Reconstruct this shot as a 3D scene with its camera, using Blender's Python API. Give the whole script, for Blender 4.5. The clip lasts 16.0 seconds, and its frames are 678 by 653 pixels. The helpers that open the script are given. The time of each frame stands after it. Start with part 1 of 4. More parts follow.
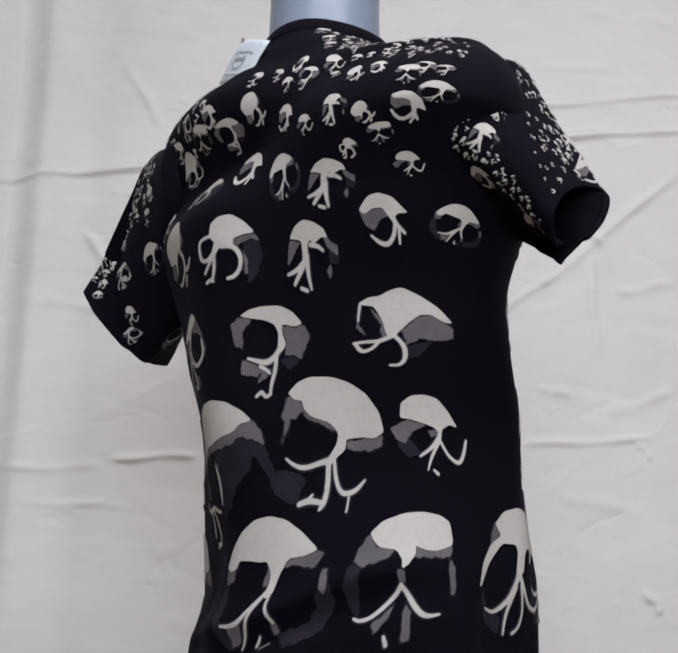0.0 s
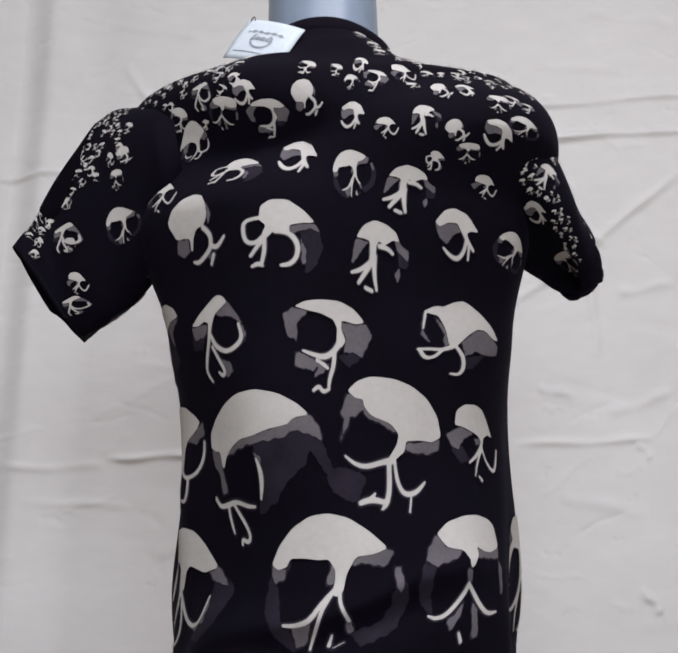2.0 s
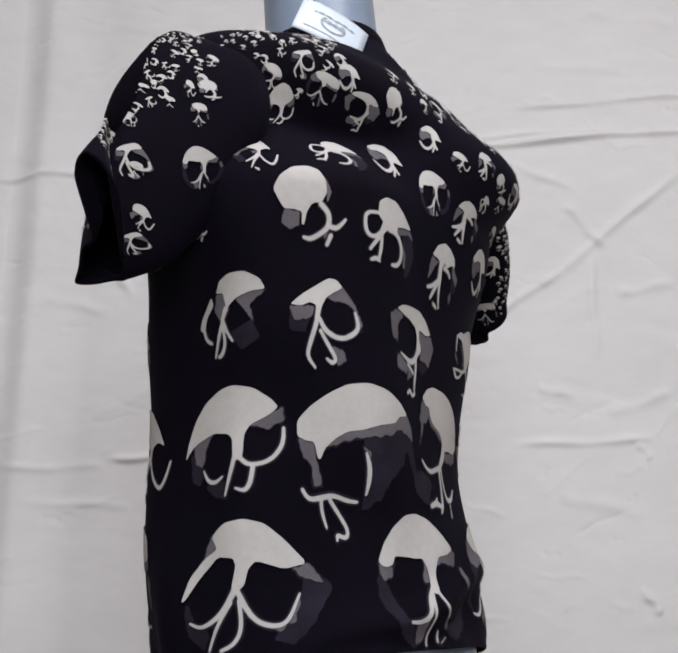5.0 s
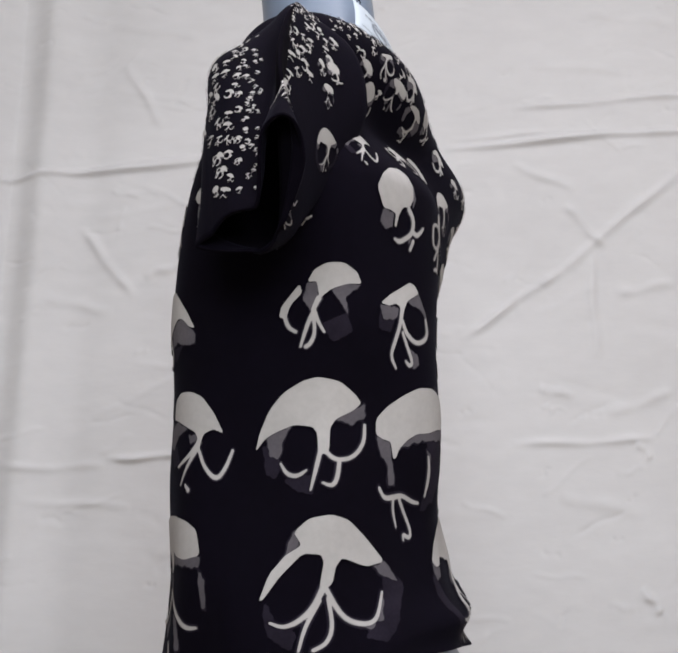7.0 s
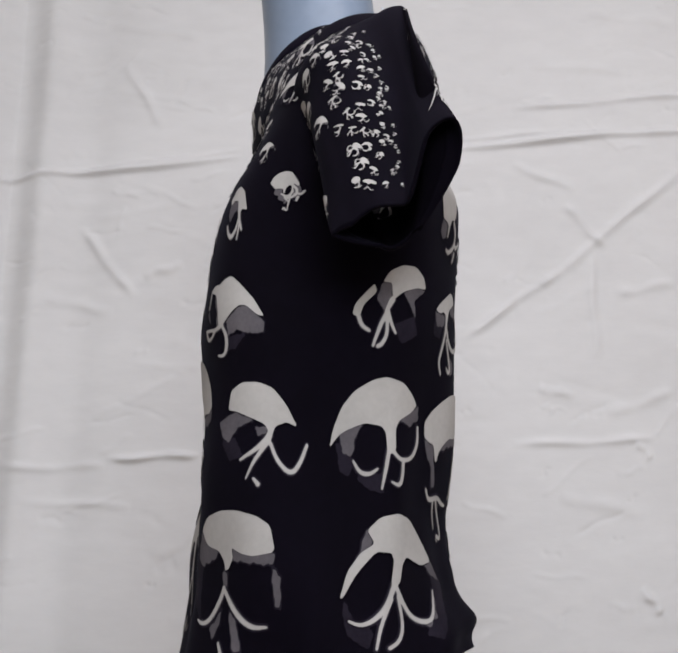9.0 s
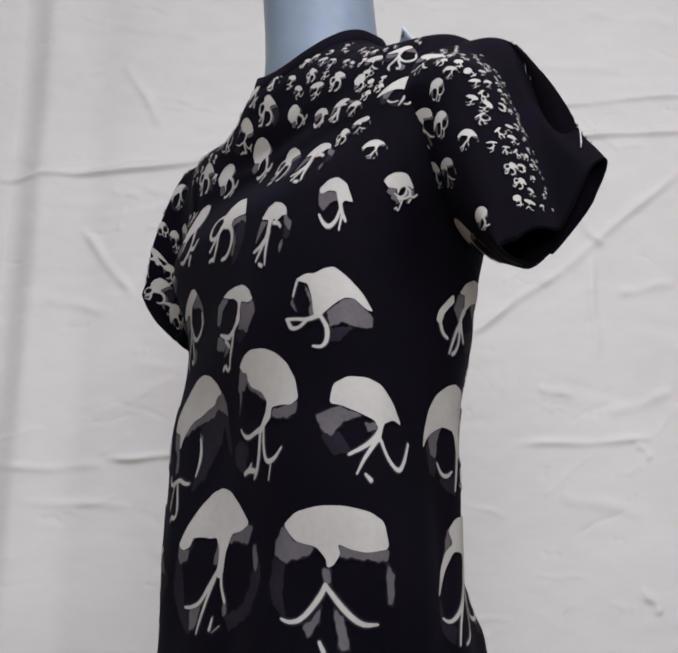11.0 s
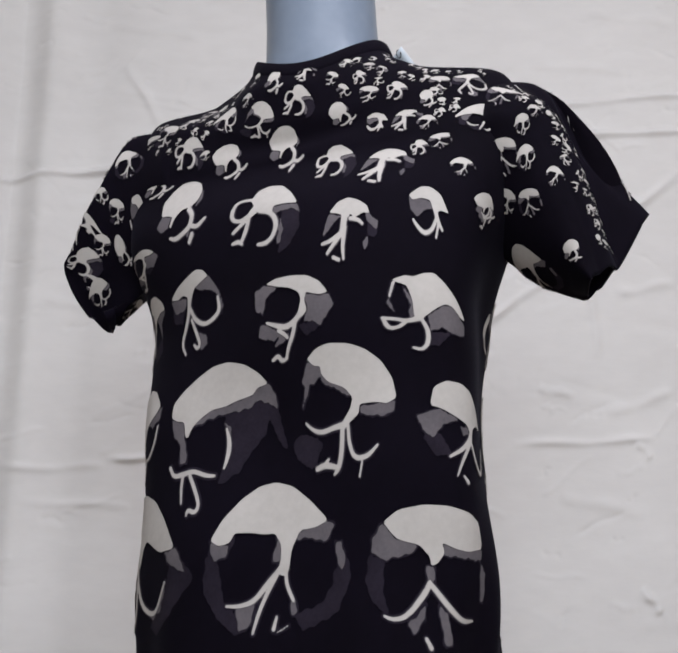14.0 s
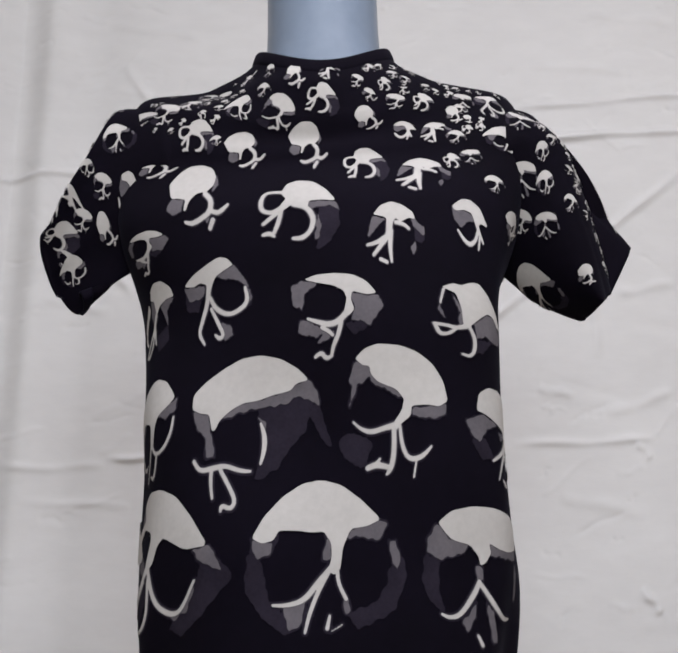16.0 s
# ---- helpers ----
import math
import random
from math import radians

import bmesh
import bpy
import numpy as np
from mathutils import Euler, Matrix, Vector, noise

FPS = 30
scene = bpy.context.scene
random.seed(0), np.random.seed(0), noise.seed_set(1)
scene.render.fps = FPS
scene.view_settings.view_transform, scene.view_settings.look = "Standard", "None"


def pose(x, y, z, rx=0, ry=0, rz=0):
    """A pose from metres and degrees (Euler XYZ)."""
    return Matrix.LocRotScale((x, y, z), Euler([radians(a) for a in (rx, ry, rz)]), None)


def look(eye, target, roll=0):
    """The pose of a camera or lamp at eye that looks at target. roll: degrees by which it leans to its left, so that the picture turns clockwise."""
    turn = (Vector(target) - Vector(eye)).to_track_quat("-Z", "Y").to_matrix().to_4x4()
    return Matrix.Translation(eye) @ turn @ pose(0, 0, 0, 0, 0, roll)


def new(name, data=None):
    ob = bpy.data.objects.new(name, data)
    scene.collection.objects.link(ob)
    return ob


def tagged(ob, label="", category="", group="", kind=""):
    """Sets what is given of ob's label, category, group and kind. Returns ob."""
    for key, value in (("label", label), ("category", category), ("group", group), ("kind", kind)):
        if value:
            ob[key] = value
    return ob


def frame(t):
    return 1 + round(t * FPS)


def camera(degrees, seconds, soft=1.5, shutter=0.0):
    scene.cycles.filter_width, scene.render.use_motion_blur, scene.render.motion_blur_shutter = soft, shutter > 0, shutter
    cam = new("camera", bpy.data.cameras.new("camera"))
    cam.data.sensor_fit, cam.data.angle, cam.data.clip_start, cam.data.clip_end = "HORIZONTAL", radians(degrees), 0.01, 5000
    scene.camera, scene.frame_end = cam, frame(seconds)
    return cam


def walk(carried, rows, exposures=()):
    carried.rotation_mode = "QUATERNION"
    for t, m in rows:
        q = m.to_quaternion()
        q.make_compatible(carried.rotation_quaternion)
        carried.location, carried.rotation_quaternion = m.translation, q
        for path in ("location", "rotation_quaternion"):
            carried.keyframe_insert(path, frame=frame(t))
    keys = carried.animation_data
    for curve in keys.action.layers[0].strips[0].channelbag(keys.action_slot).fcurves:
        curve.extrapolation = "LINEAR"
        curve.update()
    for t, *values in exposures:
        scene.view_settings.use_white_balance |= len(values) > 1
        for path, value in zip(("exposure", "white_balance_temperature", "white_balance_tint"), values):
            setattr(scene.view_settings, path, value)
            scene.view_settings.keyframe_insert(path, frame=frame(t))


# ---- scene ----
# one standing camera, a little below the hem's height, tilted up
EYE_Z = 0.95
cam = camera(34.66, 16.0, soft=2.2)
VIEW = look((0.0098, -1.12, EYE_Z), (0.0098, -1.12 + math.cos(0.2428), EYE_Z + math.sin(0.2428)), -1.45)
walk(cam, [(0.0, VIEW), (16.0, VIEW)])
scene.view_settings.exposure = 0.0

# ---------------------------------------------------------------- world and lights
world = bpy.data.worlds.new("world")
scene.world = world
world.use_nodes = True
wn = world.node_tree.nodes
sky = wn.new("ShaderNodeTexSky")
sky.sky_type = "NISHITA"
sky.sun_disc = False
sky.sun_elevation = radians(35)
sky.sun_rotation = radians(200)
wn["Background"].inputs["Strength"].default_value = 0.1
world.node_tree.links.new(sky.outputs[0], wn["Background"].inputs[0])


def area_lamp(name, m, sx, sy, watts, colour):
    data = bpy.data.lights.new(name, "AREA")
    data.shape, data.size, data.size_y, data.energy, data.color = "RECTANGLE", sx, sy, watts, colour
    ob = new(name, data)
    ob.matrix_world = m
    return ob


area_lamp("window_light", look((0.3, -3.22, 1.75), (0.1, 0.4, 1.2)), 1.7, 1.3, 60, (0.875, 0.925, 1.0))
# unseen overhead lamp, added to graze the sheet so that its creases show
area_lamp("overhead_fill", look((0.25, -0.75, 2.56), (0.25, -0.45, 0.0)), 1.2, 0.4, 26, (0.945, 0.92, 1.0))

# ---------------------------------------------------------------- materials
def material(name, base, rough=0.8, metal=0.0, gloss=0.5):
    m = bpy.data.materials.new(name)
    m.use_nodes = True
    b = m.node_tree.nodes["Principled BSDF"]
    b.inputs["Base Color"].default_value = (*base, 1)
    b.inputs["Roughness"].default_value = rough
    b.inputs["Metallic"].default_value = metal
    b.inputs["Specular IOR Level"].default_value = gloss
    return m


def varied(m, low, high, scale, detail=4.0, bump=0.0, bump_scale=None, distance=0.002, stretch=(1, 1, 1)):
    """Two scales of colour variation and a fine relief, in object space."""
    nt = m.node_tree
    n, l, b = nt.nodes, nt.links, nt.nodes["Principled BSDF"]
    co = n.new("ShaderNodeTexCoord")
    mp = n.new("ShaderNodeMapping")
    mp.inputs["Scale"].default_value = stretch
    l.new(co.outputs["Object"], mp.inputs[0])
    t1, t2 = n.new("ShaderNodeTexNoise"), n.new("ShaderNodeTexNoise")
    t1.inputs["Scale"].default_value, t1.inputs["Detail"].default_value = scale, detail
    t2.inputs["Scale"].default_value, t2.inputs["Detail"].default_value = scale * 11, 3
    mix = n.new("ShaderNodeMix")
    mix.inputs[0].default_value = 0.35
    ramp = n.new("ShaderNodeValToRGB")
    ramp.color_ramp.elements[0].position, ramp.color_ramp.elements[1].position = 0.3, 0.7
    ramp.color_ramp.elements[0].color, ramp.color_ramp.elements[1].color = (*low, 1), (*high, 1)
    for t in (t1, t2):
        l.new(mp.outputs[0], t.inputs["Vector"])
    l.new(t1.outputs["Fac"], mix.inputs[2])
    l.new(t2.outputs["Fac"], mix.inputs[3])
    l.new(mix.outputs[0], ramp.inputs[0])
    l.new(ramp.outputs[0], b.inputs["Base Color"])
    if bump:
        t3, bp = n.new("ShaderNodeTexNoise"), n.new("ShaderNodeBump")
        t3.inputs["Scale"].default_value, t3.inputs["Detail"].default_value = bump_scale or scale * 6, 6
        bp.inputs["Strength"].default_value, bp.inputs["Distance"].default_value = bump, distance
        l.new(mp.outputs[0], t3.inputs["Vector"])
        l.new(t3.outputs["Fac"], bp.inputs["Height"])
        l.new(bp.outputs[0], b.inputs["Normal"])
    return m


JERSEY = varied(material("black jersey", (0.008, 0.006, 0.012), 0.9, gloss=0.08), (0.0014, 0.0007, 0.0028), (0.0030, 0.0019, 0.0058), 9, bump=0.25, bump_scale=900, distance=0.0006)
JERSEY.node_tree.nodes["Principled BSDF"].inputs["Sheen Weight"].default_value = 0.012
JERSEY.node_tree.nodes["Principled BSDF"].inputs["Sheen Roughness"].default_value = 0.45
JERSEY.node_tree.nodes["Principled BSDF"].inputs["Sheen Tint"].default_value = (0.6, 0.6, 1.0, 1)
INSIDE = varied(material("shirt inside", (0.01, 0.008, 0.014), 0.95, gloss=0.05), (0.0015, 0.001, 0.0025), (0.003, 0.002, 0.0045), 12)
PRINT_WHITE = varied(material("white print", (0.6, 0.58, 0.55), 0.85, gloss=0.2), (0.38, 0.362, 0.345), (0.47, 0.452, 0.432), 14, bump=0.2, bump_scale=900, distance=0.0005)
PRINT_GREY = varied(material("grey print", (0.1, 0.09, 0.11), 0.9, gloss=0.15), (0.080, 0.073, 0.082), (0.125, 0.114, 0.124), 30, bump=0.2, bump_scale=900, distance=0.0005)
PRINT_DIM = varied(material("dark grey print", (0.03, 0.025, 0.035), 0.9, gloss=0.12), (0.0085, 0.0065, 0.012), (0.020, 0.016, 0.026), 30, bump=0.2, bump_scale=900, distance=0.0005)
FORM = varied(material("grey form plastic", (0.3, 0.36, 0.45), 0.33), (0.15, 0.19, 0.25), (0.195, 0.24, 0.31), 6, bump=0.05, bump_scale=60)
SHEET = varied(material("cotton sheet", (0.7, 0.68, 0.66), 0.9), (0.60, 0.592, 0.585), (0.68, 0.672, 0.664), 1.6, detail=6, bump=0.12, bump_scale=7, distance=0.012, stretch=(1, 1, 2.4))
WALL = varied(material("wall paint", (0.75, 0.73, 0.7), 0.9), (0.70, 0.68, 0.65), (0.76, 0.74, 0.71), 2, bump=0.1, bump_scale=150)
FLOOR = varied(material("floor boards", (0.3, 0.22, 0.15), 0.6), (0.22, 0.15, 0.10), (0.34, 0.25, 0.17), 3, bump=0.1, stretch=(1, 8, 1))
CARD = varied(material("silver card", (0.7, 0.73, 0.76), 0.45), (0.44, 0.50, 0.55), (0.54, 0.60, 0.65), 20)
INK = varied(material("grey ink", (0.22, 0.24, 0.27), 0.6), (0.14, 0.16, 0.19), (0.30, 0.33, 0.37), 160)
STEEL = varied(material("brushed steel", (0.5, 0.5, 0.5), 0.35, 1.0), (0.42, 0.42, 0.43), (0.55, 0.55, 0.55), 20)

# ---------------------------------------------------------------- the shirt's shape, in metres from the eye's height
KNOTS = {}


def curve(v, *pairs):
    """A smooth curve through (v, value) pairs."""
    if pairs not in KNOTS:
        xs, ys = np.array(pairs, float).T
        KNOTS[pairs] = xs, ys, np.gradient(ys, xs)
    xs, ys, m = KNOTS[pairs]
    v = np.clip(v, xs[0], xs[-1])
    i = np.clip(np.searchsorted(xs, v, side="right") - 1, 0, len(xs) - 2)
    h = xs[i + 1] - xs[i]
    t = (v - xs[i]) / h
    return ((2 * t**3 - 3 * t**2 + 1) * ys[i] + (t**3 - 2 * t**2 + t) * h * m[i]
            + (-2 * t**3 + 3 * t**2) * ys[i + 1] + (t**3 - t**2) * h * m[i + 1])


# how the worn cloth departs from the plain form: outward, by height (rows) and by harmonics round it (level, cos, sin, cos 2, sin 2, cos 3, sin 3)
SLACK_V = np.array([-0.10, 0.02, 0.14, 0.26, 0.38, 0.48, 0.56, 0.64])
SLACK = np.array([
    (-0.0010, -0.0002, 0.0080, -0.0083, 0.0060, 0.0020, -0.0013),
    (-0.0022, 0.0054, 0.0091, 0.0004, -0.0004, -0.0017, 0.0041),
    (-0.0058, -0.0003, 0.0066, 0.0005, 0.0033, 0.0075, 0.0060),
    (-0.0013, -0.0037, 0.0070, 0.0014, -0.0003, 0.0106, -0.0039),
    (0.0094, -0.0001, 0.0094, 0.0096, 0.0026, 0.0061, -0.0032),
    (-0.0014, 0.0173, 0.0012, 0.0227, -0.0214, -0.0024, -0.0066),
    (-0.0069, -0.0020, -0.0147, 0.0145, 0.0013, 0.0065, 0.0007),
    (-0.0380, -0.0145, -0.0085, 0.0255, -0.0009, 0.0175, -0.0023),
])
# the sleeves' own sag: x, y, z by harmonics round them, first near the shoulder, then at the hem
SAG_LEFT = np.array([
    (0.0052, 0.0337, 0.0188),
    (-0.0002, -0.0124, 0.0190),
    (0.0306, -0.0443, 0.0216),
    (0.0282, -0.0235, -0.0446),
    (-0.0263, -0.0128, -0.0450),
    (-0.0071, 0.0175, 0.0086),
    (0.0054, -0.0141, 0.0056),
    (0.0089, -0.0008, -0.0125),
    (0.0026, 0.0061, -0.0104),
    (0.0043, -0.0135, -0.0067),
]).reshape(2, 5, 3)
SAG_RIGHT = np.array([
    (0.0156, -0.0115, -0.0135),
    (-0.0114, 0.0105, 0.0090),
    (0.0293, -0.0180, -0.0242),
    (-0.0129, 0.0425, 0.0102),
    (-0.0095, 0.0152, 0.0075),
    (-0.0028, -0.0050, 0.0050),
    (-0.0179, -0.0012, 0.0028),
    (0.0137, -0.0350, 0.0149),
    (-0.0076, 0.0014, -0.0026),
    (-0.0002, 0.0295, 0.0124),
]).reshape(2, 5, 3)


def slack(theta, v):
    i = np.clip(np.searchsorted(SLACK_V, v, side="right") - 1, 0, len(SLACK_V) - 2)
    t = np.clip((v - SLACK_V[i]) / (SLACK_V[i + 1] - SLACK_V[i]), 0, 1)
    t = (t * t * (3 - 2 * t))[..., None]
    k = SLACK[i] * (1 - t) + SLACK[i + 1] * t
    waves = np.stack([np.ones_like(theta), np.cos(theta), np.sin(theta), np.cos(2 * theta), np.sin(2 * theta), np.cos(3 * theta), np.sin(3 * theta)], -1)
    rise = np.clip((v - 0.46) / 0.12, 0, 1)
    way = np.stack([np.cos(theta) * (1 - 0.6 * rise), np.sin(theta) * (1 - 0.6 * rise), 0.8 * rise], -1)
    ease = np.clip((v - 0.46) / 0.2, 0, 1)
    held = (1 - ease * ease * (3 - 2 * ease) * (1 - np.cos(theta) ** 4)) * np.clip((0.695 - v) / 0.06, 0, 1)
    return ((k * waves).sum(-1) * held)[..., None] * way


def sag(side, phi, w):
    waves = np.stack([np.ones_like(phi), np.cos(phi), np.sin(phi), np.cos(2 * phi), np.sin(2 * phi)], -1)
    hem = np.clip(w, 0, 1)
    near, far = np.clip(w + 0.15, 0, 2) / 1.15 * (1 - hem) * 2, hem**2
    a, b = SAG_LEFT if side < 0 else SAG_RIGHT
    return near[..., None] * (waves @ a) + far[..., None] * (waves @ b)


def torso(theta, v):
    """The shirt's body: theta runs round it (0 wearer's right, 90 degrees the chest), v up it: its height below the arms, then on to the collar at 0.70."""
    theta, v = np.asarray(theta, float), np.asarray(v, float)
    c, s = np.cos(theta), np.sin(theta)
    a = np.where(c > 0, curve(v, (-0.10, 0.188), (0.0, 0.184), (0.1, 0.183), (0.2, 0.184), (0.3, 0.190), (0.38, 0.198), (0.48, 0.206), (0.54, 0.210), (0.58, 0.192), (0.63, 0.138), (0.68, 0.088), (0.70, 0.076)),
                 curve(v, (-0.10, 0.172), (0.0, 0.170), (0.1, 0.169), (0.2, 0.168), (0.3, 0.174), (0.38, 0.188), (0.48, 0.206), (0.54, 0.210), (0.58, 0.192), (0.63, 0.138), (0.68, 0.088), (0.70, 0.076)))
    zs = curve(v, (-0.10, -0.10), (0.3, 0.3), (0.38, 0.375), (0.48, 0.455), (0.54, 0.511), (0.58, 0.536), (0.63, 0.557), (0.68, 0.573), (0.70, 0.579))
    yf = curve(v, (-0.10, 0.152), (0.0, 0.148), (0.1, 0.144), (0.2, 0.136), (0.3, 0.125), (0.4, 0.105), (0.5, 0.089), (0.58, 0.083), (0.66, 0.078), (0.70, 0.074))
    zf = curve(v, (-0.10, -0.10), (0.3, 0.3), (0.4, 0.385), (0.5, 0.455), (0.58, 0.496), (0.66, 0.527), (0.70, 0.540))
    yb = curve(v, (-0.10, 0.104), (0.0, 0.103), (0.1, 0.105), (0.2, 0.112), (0.3, 0.118), (0.4, 0.127), (0.5, 0.126), (0.58, 0.104), (0.66, 0.075), (0.70, 0.068))
    zb = curve(v, (-0.10, -0.10), (0.3, 0.3), (0.4, 0.395), (0.5, 0.480), (0.58, 0.537), (0.66, 0.578), (0.70, 0.594))
    yc = curve(v, (-0.10, 0.032), (0.2, 0.028), (0.4, 0.010), (0.6, 0.0), (0.70, 0.003))
    square = curve(v, (-0.10, 2.5), (0.3, 2.8), (0.5, 2.7), (0.6, 2.3), (0.70, 2.0)) - 2
    left_back = np.clip(-c, 0, 1) * np.clip(-s, 0, 1) * 2
    left_front = np.clip(-c, 0, 1) * np.clip(s, 0, 1) * 2
    n = 2 + square * (1 - 1.35 * left_back + 0.45 * left_front)
    r = (np.abs(c) ** n + np.abs(s) ** n) ** (-1 / n)
    x = a * c * r
    fuller = -c * np.clip((0.5 - v) / 0.15, 0, 1)  # the wearer's left side stands a little fuller
    y = yc + np.where(s > 0, yf - yc + 0.010 * fuller, yb + yc + 0.006 * fuller) * s * r
    k = s * s
    z = zs * (1 - k) + np.where(s > 0, zf, zb) * k
    # drape: soft upright folds low on the body and a bulge over the seat at the back
    low = np.clip((0.22 - v) / 0.3, 0, 1)
    w = 0.0035 * low * (np.sin(7 * theta + 9 * v) + 0.6 * np.sin(13 * theta - 14 * v + 1)) + 0.0012 * np.sin(5 * theta + 31 * v)
    seat = 0.029 * np.clip((0.075 - v) / 0.13, 0, 1) ** 1.3 * np.clip(-s, 0, 1) ** 1.5
    back = np.clip(-s, 0, 1)
    line = v + 0.008 - 0.042 * c - 0.006 * np.sin(5 * theta)
    pull = back * (0.015 * np.exp(-((line + 0.004) / 0.011) ** 2) - 0.013 * np.exp(-((line + 0.028) / 0.014) ** 2) + 0.004 * np.sin(line * 160) * np.clip(0.6 - np.abs(line) / 0.08, 0, 1))
    r = 1 + (w + pull) / 0.16
    lower = np.clip((0.5 - v) / 0.2, 0, 1)
    blade = 0.013 * np.exp(-(((v - 0.41) / 0.10) ** 2)) * back * np.exp(-(((c - 0.4) / 0.35) ** 2))
    y = y * r - seat - blade - 0.008 * lower
    x = x - 0.003 * lower
    x = x * (1 + w / 0.16)
    return np.stack([x, y, z], -1) + slack(theta, v)


def sleeve(side, phi, w):
    """A sleeve: phi runs round it (0 its top ridge, 90 degrees its front), w from the armhole (0) to the hem (1)."""
    phi, w = np.asarray(phi, float), np.asarray(w, float)
    cx = curve(w, (-0.3, 0.150), (0.0, 0.186), (0.2, 0.208), (0.5, 0.240), (1.0, 0.285))
    cz = curve(w, (-0.3, 0.470), (0.0, 0.440), (0.2, 0.418), (0.5, 0.380), (1.0, 0.302))
    top = curve(w, (-0.3, 0.070), (0.0, 0.086), (0.2, 0.096), (0.5, 0.074), (1.0, 0.060))
    under = curve(w, (-0.3, 0.060), (0.0, 0.076), (0.2, 0.064), (0.5, 0.048), (1.0, 0.024))
    hy = curve(w, (-0.3, 0.066), (0.0, 0.072), (0.5, 0.067), (1.0, 0.056))
    lean = curve(w, (-0.3, 0.15), (0.0, 0.25), (0.5, 0.42), (1.0, 0.52))
    c, s = np.cos(phi), np.sin(phi)
    n = 2 + np.clip(c, 0, 1) * curve(w, (-0.3, 0.0), (0.2, -0.3), (0.6, 0.1), (1.0, 0.3))
    r = (np.abs(c) ** n + np.abs(s) ** n) ** (-1 / n)
    rip = 0.003 * np.clip(w, 0, 1) * np.sin(3 * phi + 1.3 + side) + 0.0015 * np.sin(9 * w + 4 * phi)
    bend = np.clip(w, 0, 1)
    if side < 0:  # the front of this sleeve has sunk and hangs straight down from the ridge
        e = np.clip((s - 0.12) / 0.38, 0, 1)
        r = r * (1 - 0.8 * bend**1.5 * e * e * (3 - 2 * e) * np.clip(c, 0, 1))
        up = np.where(c > 0, top, under) * c * r + rip
        r = (np.abs(c) ** n + np.abs(s) ** n) ** (-1 / n)
    else:
        up = np.where(c > 0, top, under) * c * r + rip
    y = hy * s * r * (1 + rip * 8)
    y = y - (curve(w, (-0.3, 0.006), (0.0, 0.010), (0.4, 0.020), (1.0, 0.028)) if side < 0 else curve(w, (-0.3, 0.006), (0.0, 0.006), (0.4, -0.004), (1.0, -0.012)))
    x = cx + up * np.sin(lean) + (0.016 if side < 0 else -0.008) * np.clip(w + 0.2, 0, 0.5) * 2
    z = cz + up * np.cos(lean) + (0.012 if side < 0 else 0.006) * np.exp(-(((w - 0.25) / 0.3) ** 2)) * np.clip(c, 0, 1) - (0.018 if side < 0 else 0.004) * bend**2 * np.clip(s, 0, 1) 
    below = bend**2 * (1 - c) / 2  # the hem slants in towards the body below
    x = x - (0.028 if side < 0 else 0.016) * below
    z = z + (0.004 if side < 0 else 0.013) * below
    if side < 0:
        y = y + 0.05 * below * np.clip(-s, 0, 1)
    else:
        x, z = x + 0.005 * bend**2, z + 0.009 * bend**2
    return np.stack([side * x, y, z], -1) + sag(side, phi, w)


# ---------------------------------------------------------------- mesh helpers
def mesh_object(name, verts, faces, mats, parent=None, label="", index=None, smooth=True):
    me = bpy.data.meshes.new(name)
    me.from_pydata(np.asarray(verts, float).tolist(), [], faces)
    for m in mats:
        me.materials.append(m)
    if index is not None:
        me.polygons.foreach_set("material_index", index)
    me.polygons.foreach_set("use_smooth", [smooth] * len(faces))
    me.update()
    ob = new(name, me)
    ob.parent = parent
    if label:
        tagged(ob, label)
    return ob


def part(name, bm, mat, parent, label="", smooth=True):
    me = bpy.data.meshes.new(name)
    for f in bm.faces:
        f.smooth = smooth
    bm.to_mesh(me)
    bm.free()
    me.materials.append(mat)
    ob = new(name, me)
    ob.parent = parent
    if label:
        tagged(ob, label)
    return ob


def loft(rows, closed=True, flip=False):
    """Vertices and quads from a grid of points: rows x columns x 3."""
    r, c = rows.shape[:2]
    i, j = np.meshgrid(np.arange(r - 1), np.arange(c if closed else c - 1), indexing="ij")
    k = (j + 1) % c
    q = np.stack([i * c + j, i * c + k, (i + 1) * c + k, (i + 1) * c + j], -1).reshape(-1, 4)
    return rows.reshape(-1, 3), (q[:, ::-1] if flip else q).tolist()


def solid(rows, thick, flip=False):
    """A closed double skin from a grid closed round: the outer skin, the inner one, and the two rims."""
    d1 = np.roll(rows, -1, 1) - np.roll(rows, 1, 1)
    d2 = np.gradient(rows, axis=0)
    n = np.cross(d1, d2)
    n /= np.linalg.norm(n, axis=-1, keepdims=True) + 1e-12
    if flip:
        n = -n
    ring = np.concatenate([rows, (rows - n * thick)[::-1], rows[:1]], 0)
    v, f = loft(ring, True, flip)
    return v, f


